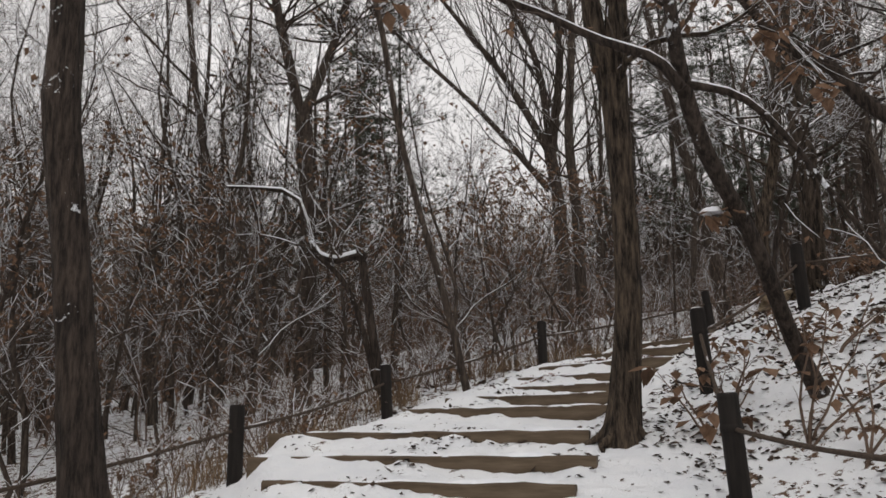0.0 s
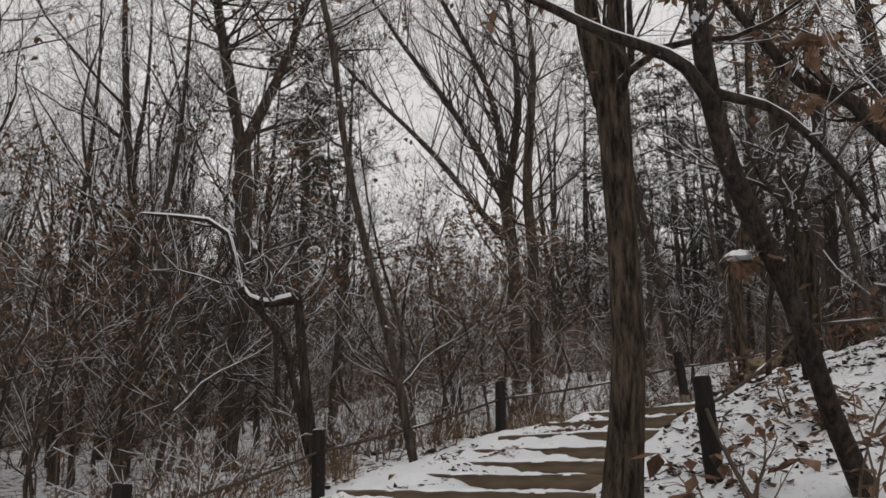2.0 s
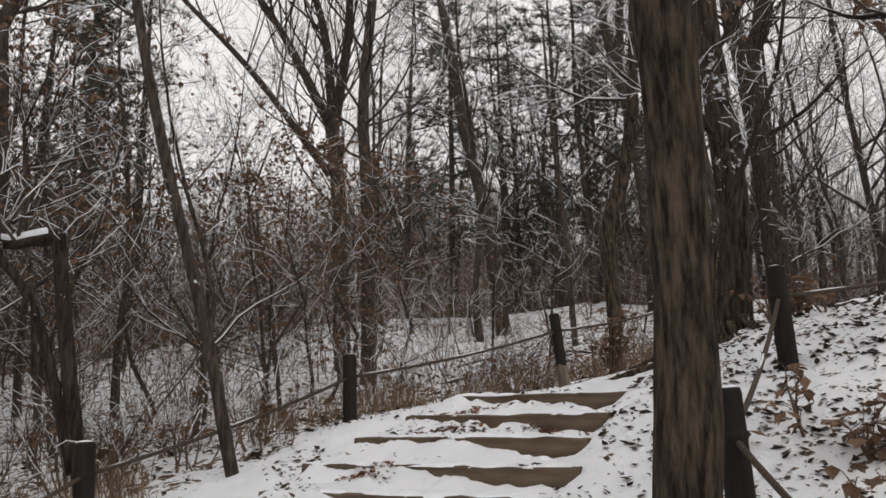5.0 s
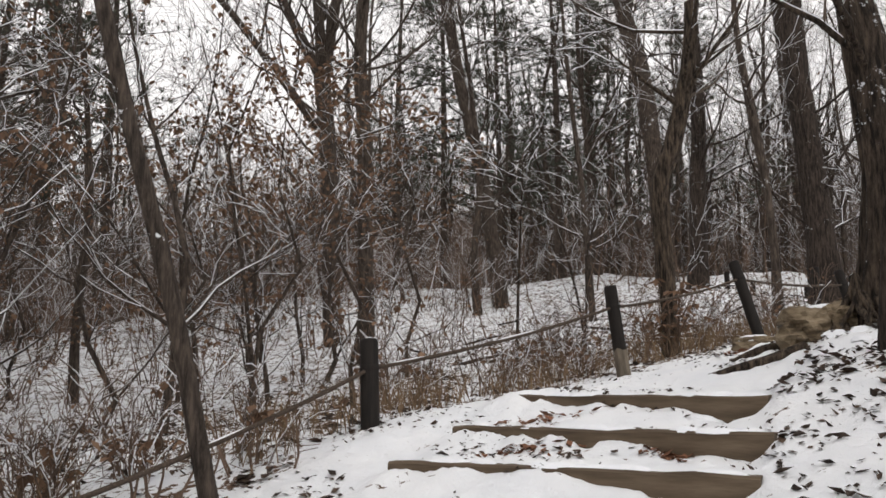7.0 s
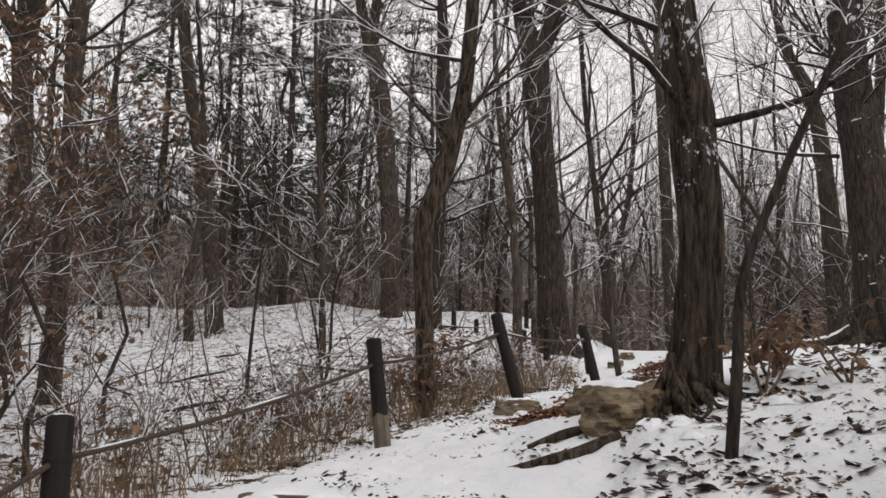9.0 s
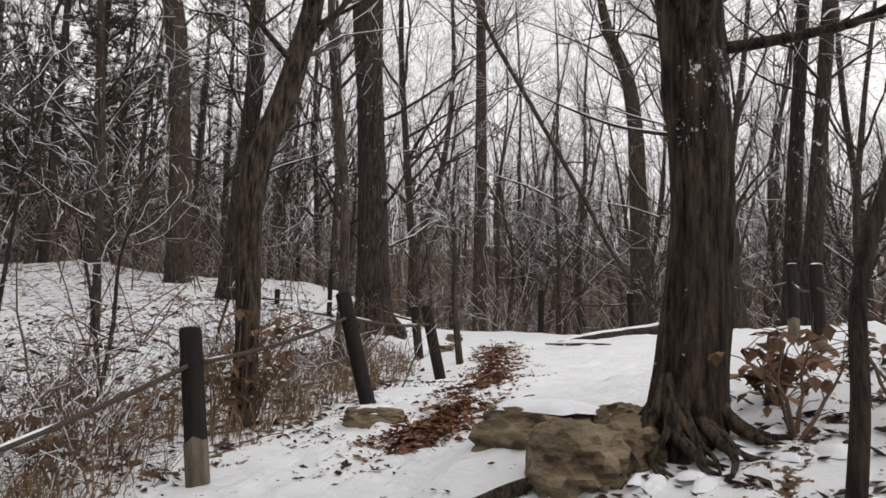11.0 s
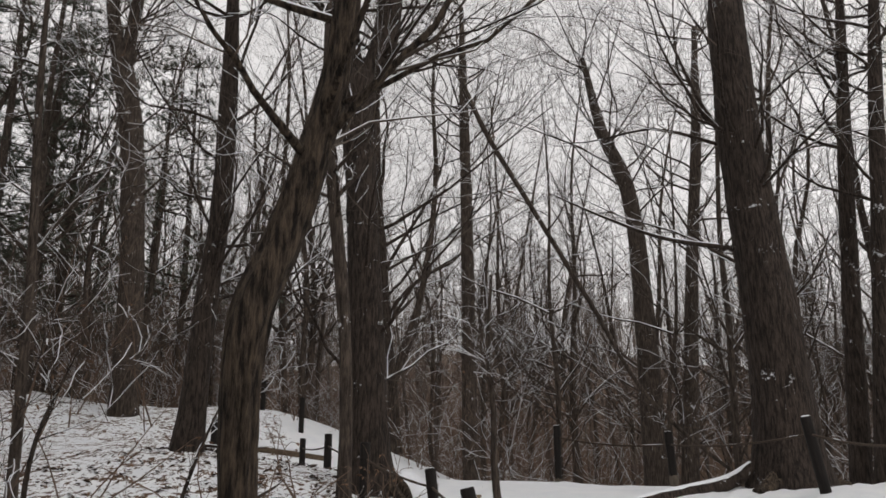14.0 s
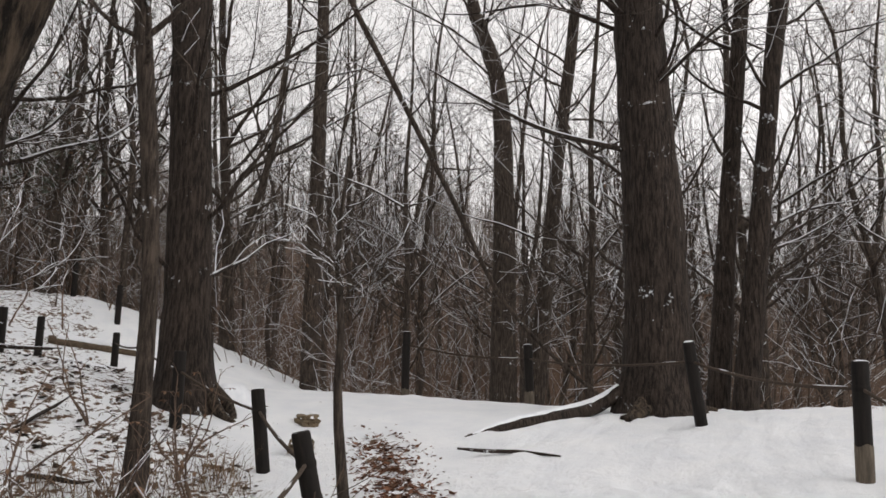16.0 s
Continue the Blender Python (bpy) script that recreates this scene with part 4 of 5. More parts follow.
BARE = "bare grey-brown winter tree with snow on its twigs"
TALL = [woods_tree(31, 13, 0.10, 18, 3.4, BARE, kids=(7, 5)), woods_tree(32, 15, 0.13, 19, 3.8, BARE, up=0.7, kids=(7, 5)), woods_tree(33, 11, 0.075, 17, 2.8, BARE, kids=(7, 5)),
        woods_tree(34, 14, 0.12, 18, 3.2, BARE, up=0.3, kids=(7, 5)), woods_tree(35, 16, 0.15, 19, 4.2, BARE, up=0.8, kids=(7, 5))]
TAKEN = [(-4.3, 19), (-1.3, 12.3), (-0.1, 12.2), (2.45, 23), (2.4, 28), (9.6, 36.2), (15.3, 34.2), (12.7, 22.5), (5.6, 17.1), (11.3, 25.5), (9.5, 20), (16, 17), (18.7, 16.1), (23.3, 28.3), (25.2, 23.2)]


def gap_behind_vase(x, y):
    """The open sky round the fanning tree."""
    return -3.5 < x - 0.4 - 0.06 * (y - 2) < 3.6 and y < 62


scatter(TALL, 62, ((-34, 48, 10, 66), lambda x, y: not open_ground(x, y) and math.hypot(x - 2, y - 11) > 12 and not slope(x, y) and not gap_behind_vase(x, y)), 4, 41, gap=1.9, taken=TAKEN)
YOUNG = [woods_tree(36, 6, 0.045, 14, 1.8, "slender young tree with a few clinging brown leaves", leaves=0.1, kids=(7, 4)), woods_tree(37, 5.5, 0.04, 13, 1.6, "slender bare young tree dusted with snow", leaves=0.02, kids=(7, 4)),
         woods_tree(38, 7, 0.05, 15, 2.0, "slender young tree dusted with snow", leaves=0.04, kids=(7, 4))]
scatter(YOUNG, 50, ((-24, 34, 9, 46), lambda x, y: left_of_fence(x, y) > 1.7 and math.hypot(x - 0.5, y - 4) > 9 and not slope(x, y)), 3, 42, gap=1.3, taken=TAKEN)
PINES = [pine(39, 17, 0.17), pine(40, 15, 0.14)]
for i, (x, y, size, turn) in enumerate(((-8.5, 38, 1.0, 0.3), (-6.3, 36.5, 1.08, 2.1), (-4.9, 40, 1.05, 4.0), (-10.5, 33, 0.9, 5.1), (13.3, 39.5, 0.95, 1.2), (11.2, 41, 1.0, 3.3), (15.4, 41, 0.9, 0.1), (20.5, 39.5, 0.95, 2.6), (7.4, 46, 1.1, 5.6), (17.4, 43, 1.0, 4.4), (9.2, 43.5, 1.0, 0.8), (13.0, 44.5, 1.1, 2.2), (22.5, 45, 1.05, 3.9), (-7.6, 41.5, 1.0, 1.0), (18.6, 47.5, 1.1, 0.5))):
    m = Matrix.LocRotScale((x, y, gz(x, y)), Euler((0, 0, turn)), (size,) * 3)
    if i < 2:
        PINES[i].matrix_basis = m
    else:
        copy_thing(PINES[i % 2], m @ Matrix.Diagonal((*(1 / v for v in PINES[i % 2].scale), 1)))
scatter([shrub(44, 2.2, 7, "dense reddish-brown brush dusted with snow"), shrub(45, 1.7, 8, "tangled brown brush with dry leaves and snow", leaves=0.12), shrub(46, 2.8, 6, "tall thin brown brush dusted with snow", leaves=0.05)],
        150, ((-22, 30, 8, 44), lambda x, y: left_of_fence(x, y) > 1.2 and (x < -2.5 or left_of_fence(x, y) > 7) and math.hypot(x - 0.5, y - 4) > 9.5 and not slope(x, y)), 2.5, 47, (0.7, 1.2), 0.7)
scatter([shrub(48, 2.0, 6, "thin bare brush on the slope below the plateau")], 70, ((14, 44, 6, 46), lambda x, y: left_of_fence(x, y) < -3 and not open_ground(x, y) and x > 18.5), 4, 49, (0.7, 1.3), 0.8)


def thicket(seed):
    """A patch of thin crooked stems and twigs, six metres across."""
    rng = random.Random(seed)
    ob = thing("thicket", (0, 0, 0), "dense thicket of thin brown stems dusted with snow", "thicket", "thickets of the wood", "stuff")
    bufs = fresh()
    for _ in range(24):
        p = np.array([rng.uniform(-3, 3), rng.uniform(-3, 3), -0.3])
        grow(bufs, rng, p, (rng.gauss(0, 0.2), rng.gauss(0, 0.2), 1), rng.choice((1.8, 2.6, 3.6, 5)) * rng.uniform(0.8, 1.2), rng.uniform(0.009, 0.022), 0, 2, (6, 3), 0.75, 0.12, 0.55, 0.05, False)
    finish_tree(ob, bufs, BRUSH, BRUSH)
    return ob


scatter([thicket(51), thicket(52), thicket(53)], 90, ((-40, 60, 14, 75), lambda x, y: not open_ground(x, y) and not slope(x, y) and math.hypot(x - 3, y - 12) > 20), 5, 54, (0.8, 1.4), 3.0)

FAR_TREES = [woods_tree(56, 14, 0.11, 15, 4.2, BARE, up=0.5, kids=(6, 4), leaves=0.03), woods_tree(57, 17, 0.14, 16, 4.8, BARE, up=0.7, kids=(6, 4)), woods_tree(58, 12, 0.085, 15, 3.6, BARE, up=0.4, kids=(6, 4))]
scatter(FAR_TREES, 64, ((20, 58, 4, 58), lambda x, y: not open_ground(x, y) and left_of_fence(x, y) < 2), 6, 59, (0.8, 1.3), 1.7, TAKEN)
scatter([copy_thing(f, f.matrix_basis) for f in FAR_TREES], 30, ((-26, -4, 16, 46), lambda x, y: True), 6, 60, (0.7, 1.1), 1.6, TAKEN)
scatter([copy_thing(f, f.matrix_basis) for f in FAR_TREES], 14, ((19.8, 33, 5, 21), lambda x, y: not open_ground(x, y)), 6, 66, (0.75, 1.1), 1.5, TAKEN)
scatter([copy_thing(YOUNG[0], YOUNG[0].matrix_basis), copy_thing(YOUNG[2], YOUNG[2].matrix_basis)], 14, ((-13, -4, 11, 24), lambda x, y: left_of_fence(x, y) > 3), 4, 67, (0.9, 1.3), 1.2, TAKEN)
scatter([copy_thing(f, f.matrix_basis) for f in FAR_TREES], 14, ((21, 40, 15, 33), lambda x, y: not open_ground(x, y)), 6, 70, (0.95, 1.35), 1.3, TAKEN)
scatter([copy_thing(f, f.matrix_basis) for f in TALL[:3]], 10, ((-14, -5, 13, 27), lambda x, y: left_of_fence(x, y) > 3), 4, 76, (0.75, 1.0), 1.3, TAKEN)
scatter([copy_thing(f, f.matrix_basis) for f in FAR_TREES], 44, ((4.5, 27, 37, 58), lambda x, y: True), 6, 77, (0.85, 1.25), 1.3, TAKEN)
scatter([copy_thing(f, f.matrix_basis) for f in TALL[1:4]], 12, ((-19, -5, 15, 34), lambda x, y: left_of_fence(x, y) > 3), 4, 78, (0.9, 1.15), 0.9, TAKEN)
LEAFY = [woods_tree(71, 4.8, 0.04, 13, 1.6, "slender young oak with many clinging brown leaves", leaves=0.7), woods_tree(72, 4, 0.035, 12, 1.4, "low young oak with many clinging brown leaves", leaves=0.7)]
scatter(LEAFY, 26, ((-12, 3, 10, 24), lambda x, y: left_of_fence(x, y) > 2.2), 3.2, 73, (0.8, 1.15), 1.1, TAKEN)


def far_wood(count, near, far, sprays, seed, label):
    """Distant bare trees, each a crooked stem with a spray of tapering twigs; haze is painted into their colour."""
    rng = random.Random(seed)
    b = Buf()
    spots = []
    while len(spots) < count:
        a, d = rng.uniform(-0.75, 1.75), near + (far - near) * rng.random() ** 0.8
        x, y = 3 + math.sin(a) * d, 12 + math.cos(a) * d
        if not open_ground(x, y) and not slope(x, y) and not (near < 50 and gap_behind_vase(x, y)):
            spots.append((x, y))
    xy = np.array(spots)
    for (x, y), z in zip(spots, base_height(xy[:, 0], xy[:, 1])):
        tall, r = rng.uniform(6, 13), rng.uniform(0.035, 0.1)
        lean = np.array([rng.gauss(0, 0.09), rng.gauss(0, 0.09), 1.0])
        stem = [np.array([x, y, z - 0.3]) + lean * tall * f + np.array([rng.gauss(0, 0.14), rng.gauss(0, 0.14), 0]) * (f > 0) for f in (0, 0.3, 0.6, 1)]
        tube(b, stem, [r, r * 0.8, r * 0.5, 0.012], 3)
        for _ in range(sprays):
            f = 3 * rng.uniform(0.12, 1) ** 0.9
            k = min(int(f), 2)
            p = stem[k] + (stem[k + 1] - stem[k]) * (f - k)
            v = np.array([rng.gauss(0, 1), rng.gauss(0, 1), rng.gauss(0.9, 0.7)])
            v *= rng.uniform(0.8, 2.6) / np.linalg.norm(v)
            w = rng.uniform(0.007, 0.02)
            u = np.cross(v, (0.2, 0.9, 0.4))
            u *= w / (np.linalg.norm(u) + 1e-9)
            q = np.cross(v, u)
            q *= w / (np.linalg.norm(q) + 1e-9)
            b.add([p + u, p - 0.5 * u + 0.87 * q, p - 0.5 * u - 0.87 * q, p + v], [(0, 1, 3), (1, 2, 3), (2, 0, 3)])
    tagged(new("far_wood", b.mesh("far_wood", HAZED_TWIG)), label, "wood", kind="stuff")


far_wood(900, 36, 70, 46, 131, "grey-brown bare wood behind the nearer trees, paled in colour for haze")
far_wood(1700, 65, 125, 26, 132, "distant grey-brown bare wood on the far hillside, paled in colour for haze")


# ---- rocks, roots and logs ----
def rock(x, y, size, turn, label, seed, sink=0.3, cap=True):
    """A broken, layered rock with snow lying on top."""
    ob = thing("rock", (x, y, gz(x, y)), label, "rock")
    ob.rotation_euler = (0, 0, radians(turn))
    bm = bmesh.new()
    bmesh.ops.create_icosphere(bm, subdivisions=4, radius=1)
    for v in bm.verts:
        p = v.co.copy()
        m = max(abs(p.x), abs(p.y), abs(p.z))
        q = p * (1 - 0.45) + p / m * 0.45 * 0.8
        q *= 1 + 0.16 * noise.noise(p * 1.7 + Vector((seed, 0, 0))) + 0.06 * noise.noise(p * 5 + Vector((seed, 3, 0)))
        q += p * 0.13 * (0.5 - abs(noise.noise(Vector((p.x * 2.6, p.y * 2.6, p.z * 5 + seed)))) * 2)
        ledge = 0.2 * (noise.cell(Vector((p.x * 2.2 + seed, p.y * 2.2, p.z * 2.6))) - 0.5) * 0.45
        v.co = Vector((q.x * (1 + ledge) * size[0] / 2, q.y * (1 + ledge) * size[1] / 2, (q.z + 1 - 2 * sink) * size[2] / 2))
    me = bpy.data.meshes.new("stone")
    bm.to_mesh(me)
    bm.free()
    me.materials.append(ROCK)
    part("stone", me, ROCK, ob)
    if cap:
        q = snow_lump(size[0] * 0.86, size[1] * 0.85, 0.07, seed, 18)
        q.v = [v + np.array([0, 0, size[2] * (1 - sink) - 0.07]) for v in q.v]
        part("snow_cap", q, SNOW, ob, "smooth snow lying on top")


rock(5.1, 13.4, (1.1, 0.6, 0.5), 72, "broken yellow-brown rock slab under snow beside the oak", 3, 0.56)
rock(4.5, 12.82, (0.72, 0.5, 0.46), 50, "cracked mossy rock gripped by oak roots", 5, 0.4, False)
rock(4.72, 12.6, (0.5, 0.4, 0.4), 20, "cracked brown rock wedged under the oak", 6, 0.45, False)
rock(5.15, 12.9, (0.45, 0.36, 0.3), 10, "small brown rock between oak roots", 8, 0.5, False)
rock(5.97, 15.66, (0.6, 0.3, 0.22), -62, "flat brown stone with snow beside the leaning post", 9, 0.4)
rock(12.15, 20.2, (0.5, 0.34, 0.24), 30, "dark stone half buried in snow", 12, 0.35)
rock(13.2, 20.9, (0.45, 0.34, 0.2), 60, "dark snow-capped stone beside the trail", 14, 0.35)


def wood_run(name, label, category, rows, snowy=0.7, k=10, group="", mat=BARK):
    """A root, log or stick along rows of x, y, height over the ground and radius."""
    c = spline([(x, y, gz(x, y) + h, r) for x, y, h, r in rows], 5 * len(rows))
    base = c[0, :3].copy()
    ob = thing(name, tuple(base), label, category, group)
    b = Buf()
    wob = np.array([1 + 0.12 * noise.noise((p[0] * 6, p[1] * 6, p[2] * 6)) for p in c])
    tube(b, c[:, :3] - base, c[:, 3] * wob, k, True)
    part("wood", b, mat, ob)
    if snowy:
        s = Buf()
        tube(s, c[1:-1, :3] - base + np.array([0, 0, 1]) * c[1:-1, 3:4] * 0.62, c[1:-1, 3] * snowy, 8)
        part("snow", s, SNOW, ob, "snow along its upper side")
    return ob


def roots(x, y, count, reach, r, seed, label, lo=0.0, hi=6.283, top=0.35):
    """Roots spreading from a trunk's foot, each an object of its own."""
    rng = random.Random(seed)
    for i in range(count):
        a = lo + (hi - lo) * (i + rng.uniform(0.1, 0.9)) / count
        rows, px, py = [], x, y
        n = 5
        for j in range(n):
            f = j / (n - 1)
            rows.append((px, py, top * (1 - f) ** 2 * rng.uniform(0.7, 1.25) + 0.03 * (1 - f), r * (1 - 0.75 * f)))
            a += rng.gauss(0, 0.55)
            px, py = px + math.cos(a) * reach / n, py + math.sin(a) * reach / n
        wood_run("root", label, "root", rows, 0.0, 8, "roots of " + label.split(" of ")[-1], BARK_BROWN)


roots(4.87, 12.4, 12, 0.62, 0.045, 71, "gnarled brown surface root of the old oak", top=0.36)
roots(4.68, 12.42, 14, 0.42, 0.026, 72, "gnarled brown surface root of the old oak", 2.0, 5.4, 0.3)
roots(16.04, 16.94, 6, 1.4, 0.16, 73, "bark-covered flared root of the massive oak", top=0.5)
roots(12.66, 22.5, 5, 1.2, 0.14, 74, "dark flared root of the black oak", top=0.45)
roots(1.45, 7.41, 5, 0.4, 0.07, 75, "short dark root of the forked oak", top=0.2)
wood_run("root", "long snow-covered root curving from the massive oak", "root", [(15.75, 17.35, 0.34, 0.1), (15.4, 17.7, 0.1, 0.11), (14.7, 18.05, 0.02, 0.11), (14.0, 18.4, 0.0, 0.09), (13.3, 18.65, -0.04, 0.05)], 0.6)
wood_run("fallen_branch", "dark forked stick lying on the snow", "branch", [(12.5, 18.35, 0.06, 0.012), (12.58, 18.05, 0.03, 0.022), (12.68, 17.65, 0.015, 0.02), (12.62, 17.2, 0.01, 0.01)], 0.3)
wood_run("root", "half-buried curved root edging the trail", "root", [(3.55, 13.0, -0.03, 0.03), (3.78, 12.75, 0.02, 0.04), (3.98, 12.6, 0.03, 0.042), (4.25, 12.5, 0.02, 0.035)], 0.0, mat=BARK_BROWN)
wood_run("root", "half-buried curved root edging the trail", "root", [(4.05, 13.2, -0.02, 0.025), (4.2, 13.02, 0.02, 0.035), (4.4, 12.95, 0.01, 0.03)], 0.0, mat=BARK_BROWN)
rng = random.Random(80)
for i in range(16):
    x, y, a, m = rng.uniform(3.5, 14), rng.uniform(18.5, 27), rng.uniform(0, 6.28), rng.uniform(0.5, 1.5)
    if left_of_fence(x, y) > 1.3:
        wood_run("fallen_branch", "dead branch lying in leaf litter and snow", "branch", [(x + math.cos(a) * m * f, y + math.sin(a) * m * f, h, r) for f, h, r in ((-0.5, 0.0, 0.025), (0, 0.07, 0.03), (0.5, 0.12, 0.02), (0.9, 0.2, 0.01))], 0.6, 6, "fallen branches")
for x, y, a in ((15.7, 27.5, -38), (16.6, 28.6, -36), (17.5, 29.9, -34)):
    c, s = math.cos(radians(a)), math.sin(radians(a))
    wood_run("log_step", "round log step on the far trail under snow", "step", [(x - c * 1.1, y - s * 1.1, 0.02, 0.13), (x, y, 0.05, 0.13), (x + c * 1.1, y + s * 1.1, 0.03, 0.13)], 0.85, 12, "log steps of the far trail", TIMBER)


# ---- small oaks with curled leaves on the bank ----
def leafy_sapling(x, y, tall, stems, seed, label, size=0.12, snowy=False):
    rng = random.Random(seed)
    ob = thing("sapling", (x, y, gz(x, y)), label, "sapling")
    foliage, bufs = Buf(), fresh()
    for i in range(stems):
        b = Buf()
        a = rng.uniform(0, 6.283)
        pts, q, v = [], np.array([0, 0, -0.05]), np.array([math.cos(a) * 0.5, math.sin(a) * 0.5, 1.0])
        for j in range(7):
            pts.append(q.copy())
            v = v / np.linalg.norm(v) + np.array([rng.gauss(0, 0.18), rng.gauss(0, 0.18), rng.gauss(0, 0.1)])
            q = q + v / np.linalg.norm(v) * tall / 6
        tube(b, pts, np.linspace(0.013, 0.004, 7), 6, True)
        part("stem", b, BRUSH, ob)
        for j in range(2, 7):
            for _ in range(rng.randint(1, 2)):
                d = np.array([rng.gauss(0, 1), rng.gauss(0, 1), rng.uniform(0, 0.8)])
                d /= np.linalg.norm(d)
                tip = pts[j] + d * rng.uniform(0.08, 0.25)
                tube(bufs["twigs"], [pts[j], (pts[j] + tip) / 2 + np.array([0, 0, 0.02]), tip], [0.004, 0.003, 0.002], 3)
                if rng.random() < 0.75:
                    for _ in range(rng.randint(1, 3)):
                        leaf(foliage, rng, tip, size)
    if snowy:
        caps = Buf()
        for v in [v for v in foliage.v if rng.random() < 0.12]:
            q = snow_lump(rng.uniform(0.04, 0.08), rng.uniform(0.03, 0.06), 0.014, rng.randint(0, 999), 8)
            caps.add(np.concatenate(q.v) + v[3], q.f)
        tagged(part("snow", caps, SNOW, ob, "caps of snow on the leaves"), kind="stuff")
    tagged(part("crown", bufs["twigs"], BRUSH, ob), kind="stuff")
    tagged(part("foliage", foliage, LEAF, ob, "curled dry brown leaves", False), kind="stuff")


LEAFY = "small oak sapling with curled dry leaves in snow"
for i, (x, y, h, n) in enumerate(((2.75, 6.75, 1.1, 5), (2.9, 6.15, 0.85, 3), (2.5, 7.9, 0.6, 3), (3.6, 8.3, 0.7, 3), (2.6, 9.3, 0.6, 2), (5.05, 11.95, 0.5, 4), (5.3, 11.5, 0.55, 3), (3.4, 9.3, 0.5, 2), (4.5, 7.2, 0.9, 3), (5.2, 16.9, 0.7, 4), (3.6, 16.2, 0.6, 3))):
    leafy_sapling(x, y, h, n, 200 + i, LEAFY, 0.095 if y < 10 else 0.075)
leafy_sapling(5.46, 16.75, 1.0, 11, 231, "low oak shoot thick with rusty leaves beside the crooked trunk", 0.11, True)
leafy_sapling(5.5, 12.2, 0.42, 5, 233, "rusty oak shoot with large drooping leaves beside the rooted oak", 0.14, True)
leafy_sapling(3.45, 8.8, 0.24, 4, 232, "low oak shoot of curled rusty leaves in bank snow", 0.13, True)
for i, (x, y, h, n) in enumerate(((3.4, 17.6, 2.2, 2), (4.6, 19.2, 2.6, 2), (6.6, 18.6, 1.9, 2), (7.6, 19.5, 1.6, 3), (8.3, 20.6, 1.8, 3), (9.6, 19.4, 1.3, 4), (10.6, 20.6, 1.2, 4), (6.4, 21.6, 2.4, 2), (8.0, 23.2, 2.0, 3), (11.0, 22.4, 1.4, 3))):
    leafy_sapling(x, y, h, n, 240 + i, "thin bare sapling on the snowy slope beyond the fence", 0.05)


# ---- dry grass and fallen leaves ----
def grass_clump_field(count, seed):
    rng = random.Random(seed)
    b = Buf()
    line = FENCE_LINE[2:9]
    while count:
        i = rng.randrange(len(line) - 1)
        f, o = rng.random(), 0.25 + abs(rng.gauss(0, 1.1))
        v = line[i + 1] - line[i]
        nrm = np.array([-v[1], v[0]]) / np.linalg.norm(v)
        x, y = line[i] + v * f + nrm * o
        if noise.noise((x * 0.9, y * 0.9, 4.0)) < -0.12:
            continue
        z = gz(x, y)
        for _ in range(rng.randint(3, 7)):
            a, tall = rng.uniform(0, 6.28), rng.uniform(0.1, 0.5)
            lx, ly = rng.gauss(0, 0.36) * tall, rng.gauss(0, 0.36) * tall
            ox, oy, w = rng.gauss(0, 0.06), rng.gauss(0, 0.06), rng.uniform(0.002, 0.005)
            c, s = math.cos(a) * w, math.sin(a) * w
            p = np.array([x + ox, y + oy, z - 0.02])
            m, t = p + np.array([lx * 0.4, ly * 0.4, tall * 0.6]), p + np.array([lx * 1.5, ly * 1.5, tall])
            b.add([p - (c, s, 0), p + (c, s, 0), m + (c, s, 0), m - (c, s, 0), t], [(0, 1, 2, 3), (3, 2, 4)])
        count -= 1
    ob = new("dry_grass", b.mesh("dry_grass", STRAW, False))
    return tagged(ob, "pale dry grass and weed stalks along the fence", "grass", kind="stuff")


grass_clump_field(900, 90)


def fallen_leaves(name, label, mat, spots, size, seed):
    rng = random.Random(seed)
    b = Buf()
    xy = np.array(spots)
    for (x, y), z in zip(xy, height(xy[:, 0], xy[:, 1])):
        s, yaw, tip = size * min(math.exp(rng.gauss(-0.1, 0.5)), 2.2), rng.uniform(0, 6.283), rng.uniform(-0.6, 0.8)
        c, sn = math.cos(yaw), math.sin(yaw)
        verts = []
        for u, w, k in ((-0.5, rng.uniform(-0.1, 0.1), 0.02), (-0.1, rng.uniform(0.2, 0.4), rng.uniform(0.0, 0.3)), (-0.1, -rng.uniform(0.2, 0.4), rng.uniform(0.0, 0.3)), (0, 0, 0.02), (0.5, rng.uniform(-0.15, 0.15), rng.uniform(0.0, 0.3))):
            px, pz = s * u * math.cos(tip), s * u * math.sin(tip) * 0.7 + s * k
            verts.append((x + px * c - s * w * sn, y + px * sn + s * w * c, z + 0.006 + max(pz, -0.01)))
        b.add(verts, [(0, 3, 1), (0, 2, 3), (1, 3, 4), (3, 2, 4)])
    tagged(new(name, b.mesh(name, mat, False)), label, "leaves", kind="stuff")


def bank_spots(count, seed):
    rng = random.Random(seed)
    got = []
    while len(got) < count:
        x, y = rng.uniform(1.2, 8.5), rng.uniform(3.0, 12.6)
        r = -float(off_line(np.array([x]), np.array([y]), BANK_LINE)[0])
        if r > -0.35 and noise.noise((x * 1.5, y * 1.5, 2)) + 0.8 * noise.noise((x * 5, y * 5, 3)) > rng.uniform(-0.45, 0.55) and rng.random() < 1.2 / (0.6 + 0.28 * max(r, 0)):
            got.append((x, y))
    return got


def trail_spots(count, seed):
    rng = random.Random(seed)
    got = []
    while len(got) < count:
        x, y = rng.uniform(-2.4, 9), rng.uniform(5.5, 18)
        w = off_line(np.array([x]), np.array([y]), WALK_LINE)[0]
        if -2.2 < w < 2.2 and not (x > 4.6 and w < -0.4) and noise.noise((x * 1.6, y * 1.6, 7)) > rng.uniform(0.0, 0.7):
            got.append((x, y))
    return got


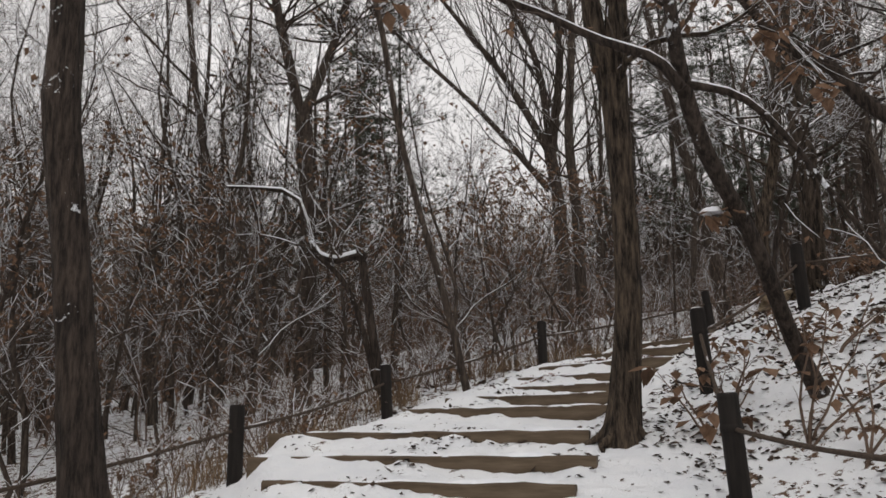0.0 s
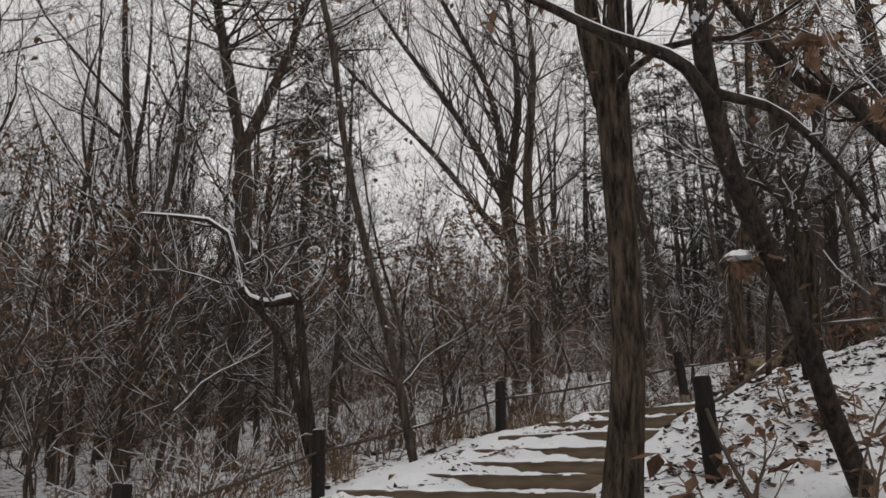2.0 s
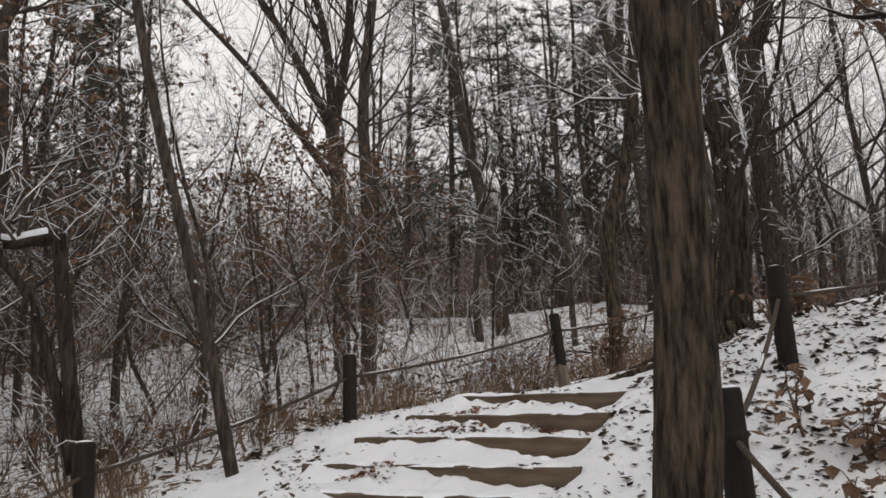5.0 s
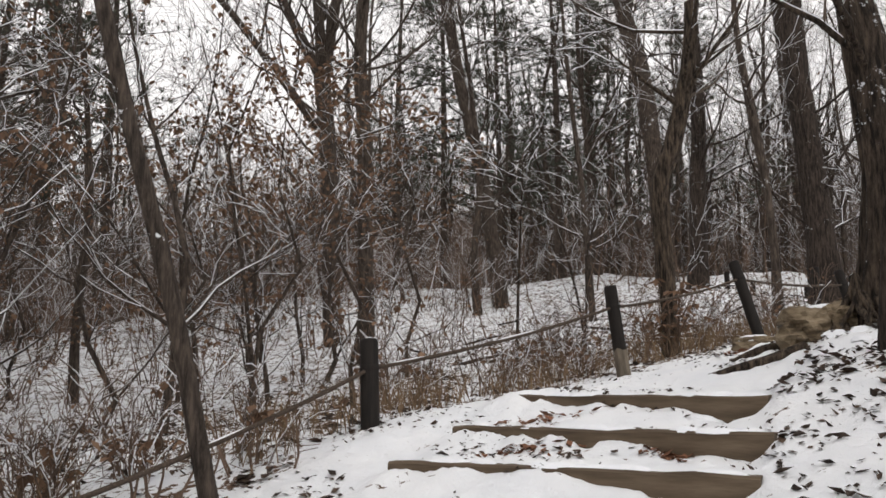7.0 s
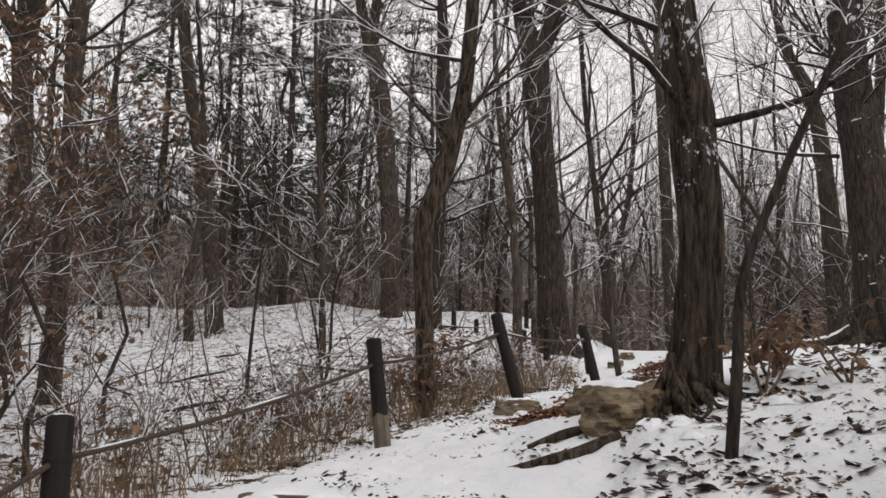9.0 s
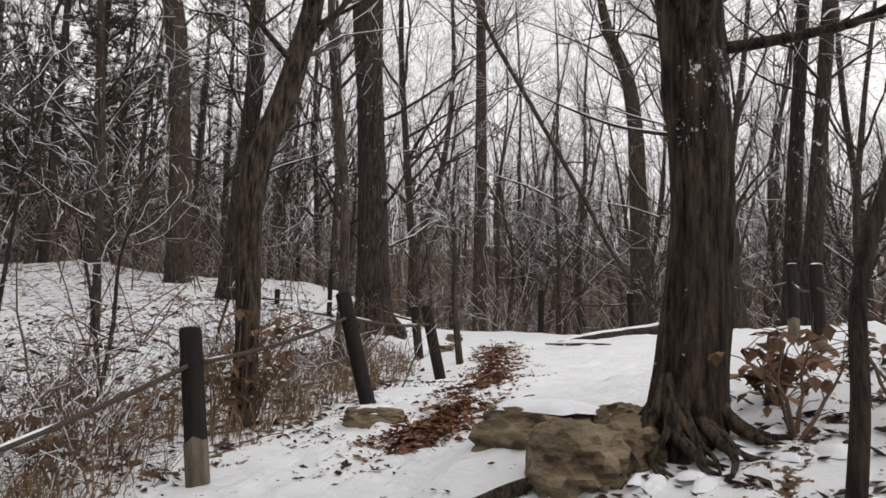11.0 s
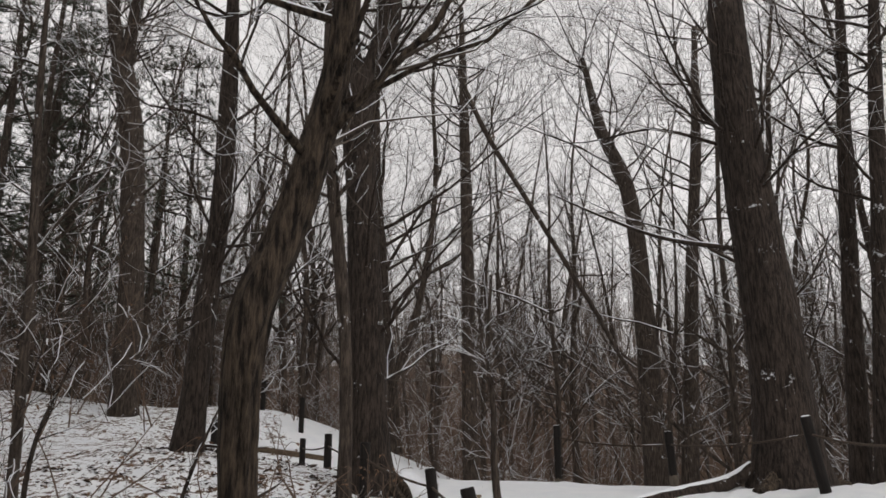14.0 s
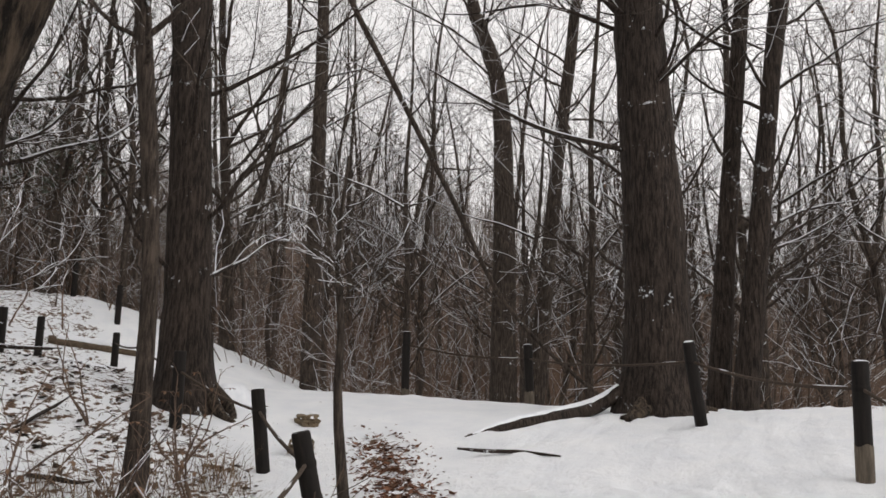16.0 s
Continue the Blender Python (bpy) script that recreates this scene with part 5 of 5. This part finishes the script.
def leafy_trail_spots(count, seed):
    rng = random.Random(seed)
    got = []
    while len(got) < count:
        i = rng.randrange(len(LEAF_TRAIL) - 1)
        p = LEAF_TRAIL[i] + (LEAF_TRAIL[i + 1] - LEAF_TRAIL[i]) * rng.random()
        x, y = p[0] + rng.gauss(0, 0.21), p[1] + rng.gauss(0, 0.21)
        if noise.noise((x * 3, y * 3, 5)) > -0.35:
            got.append((x, y))
    return got


fallen_leaves("fallen_leaves", "dark wet oak leaves poking through bank snow", LITTER, bank_spots(9000, 91), 0.055, 92)
fallen_leaves("fallen_leaves", "scattered dark leaves and twigs on trodden snow", LITTER, trail_spots(2600, 93), 0.042, 94)
fallen_leaves("leaf_trail", "orange-brown fallen leaves bared along the footpath", TRAIL_LEAF, leafy_trail_spots(5600, 95), 0.046, 96)


def low_brush(count, seed):
    """Copies of two low bushes along the fence's far side."""
    kinds = [shrub(501, 0.7, 9, "low tangled brown brush dusted with snow", leaves=0.06, kids=(4, 3)), shrub(502, 0.95, 7, "low tangled brown brush dusted with snow", leaves=0.03, kids=(4, 3))]
    scatter(kinds, count, ((-4, 15, 8, 24), lambda x, y: 0.3 < left_of_fence(x, y) < 3.2 and x < 8.5), 1.0, seed, (0.6, 1.2), 0.32)


low_brush(55, 503)


def patch_spots(places, each, seed):
    rng = random.Random(seed)
    return [(x + rng.gauss(0, wx), y + rng.gauss(0, wy)) for x, y, wx, wy in places for _ in range(each)]


fallen_leaves("fallen_leaves", "small patches of brown leaves bared on the step treads", TRAIL_LEAF, patch_spots([(2.03, 12.55, 0.16, 0.1), (1.72, 11.88, 0.14, 0.1), (2.4, 11.4, 0.08, 0.06), (0.9, 11.0, 0.1, 0.08)], 90, 97), 0.045, 98)
for i in range(26):
    rng = random.Random(700 + i)
    a, d = rng.uniform(0, 6.283), rng.uniform(0.25, 0.85)
    x, y = 4.8 + math.cos(a) * d, 12.45 + math.sin(a) * d
    q = snow_lump(rng.uniform(0.1, 0.3), rng.uniform(0.08, 0.2), rng.uniform(0.025, 0.06), 700 + i, 16)
    ob = new("snow_patch", q.mesh("snow_patch", SNOW))
    ob.location = (x, y, gz(x, y) - 0.01)
    tagged(ob, "small cushion of snow between the oak roots", "snow", "snow among the roots")


def hollow_spots(count, seed):
    rng = random.Random(seed)
    got = []
    while len(got) < count:
        x, y = rng.uniform(-3, 15), rng.uniform(9, 27)
        o = left_of_fence(x, y)
        if 0.1 < o < 7 and noise.noise((x * 1.8, y * 1.8, 9)) > rng.uniform(-0.4, 0.5):
            got.append((x, y))
    return got


fallen_leaves("fallen_leaves", "dark leaves and twigs scattered over hollow snow", LITTER, hollow_spots(5200, 101), 0.075, 102)


def leafy_twig(foot, tip, count, seed, label, snowy=False):
    """A short twig off a limb with a bunch of curled leaves at its end."""
    rng = random.Random(seed)
    foot, tip = np.array(foot), np.array(tip)
    ob = thing("leafy_twig", tuple(foot), label, "twig")
    b, foliage = Buf(), Buf()
    mid = (foot + tip) / 2 + np.array([0, 0, 0.06])
    tube(b, spline([foot - foot, mid - foot, tip - foot], 8), np.linspace(0.011, 0.005, 8), 6, True)
    part("stem", b, TWIG, ob)
    for _ in range(count):
        leaf(foliage, rng, tip - foot + np.array([rng.gauss(0, 0.05), rng.gauss(0, 0.05), rng.gauss(0, 0.04)]), 0.13)
    tagged(part("foliage", foliage, LEAF, ob, "curled dry brown leaves", False), kind="stuff")
    if snowy:
        q = snow_lump(0.2, 0.13, 0.05, seed)
        q.v = [v + (tip - foot) + np.array([0, 0, 0.02]) for v in q.v]
        part("snow", q, SNOW, ob, "cap of snow on the leaves")


leafy_twig((-0.05, 6.4, 5.36), (-0.27, 5.74, 4.65), 9, 301, "bunch of curled oak leaves hanging from a limb")
leafy_twig((0.6, 6.43, 4.97), (0.45, 5.4, 4.6), 5, 302, "few curled oak leaves hanging from a limb")
leafy_twig((2.5, 6.95, 3.05), (2.21, 6.88, 3.2), 14, 303, "snow-capped bunch of dry oak leaves", True)
leafy_twig((2.4, 6.48, 4.06), (2.65, 6.49, 4.6), 16, 304, "bunch of dry brown oak leaves")
leafy_twig((2.75, 6.58, 3.76), (2.95, 6.3, 4.0), 12, 305, "bunch of dry brown oak leaves")
leafy_twig((3.75, 9.09, 5.6), (3.6, 8.7, 5.2), 16, 306, "bunch of dry brown oak leaves")
leafy_sapling(2.17, 7.3, 0.62, 3, 307, "small oak shoot with large curled brown leaves", 0.17)


def drift(x, y, wide, deep, high, turn, seed, label):
    q = snow_lump(wide, deep, high, seed, 20)
    ob = new("snow_drift", q.mesh("snow_drift", SNOW))
    ob.location, ob.rotation_euler = (x, y, gz(x, y) - 0.03), (0, 0, radians(turn))
    tagged(ob, label, "snow")


drift(13.1, 22.2, 0.9, 0.55, 0.34, -35, 811, "snow drifted against the foot of the black oak")
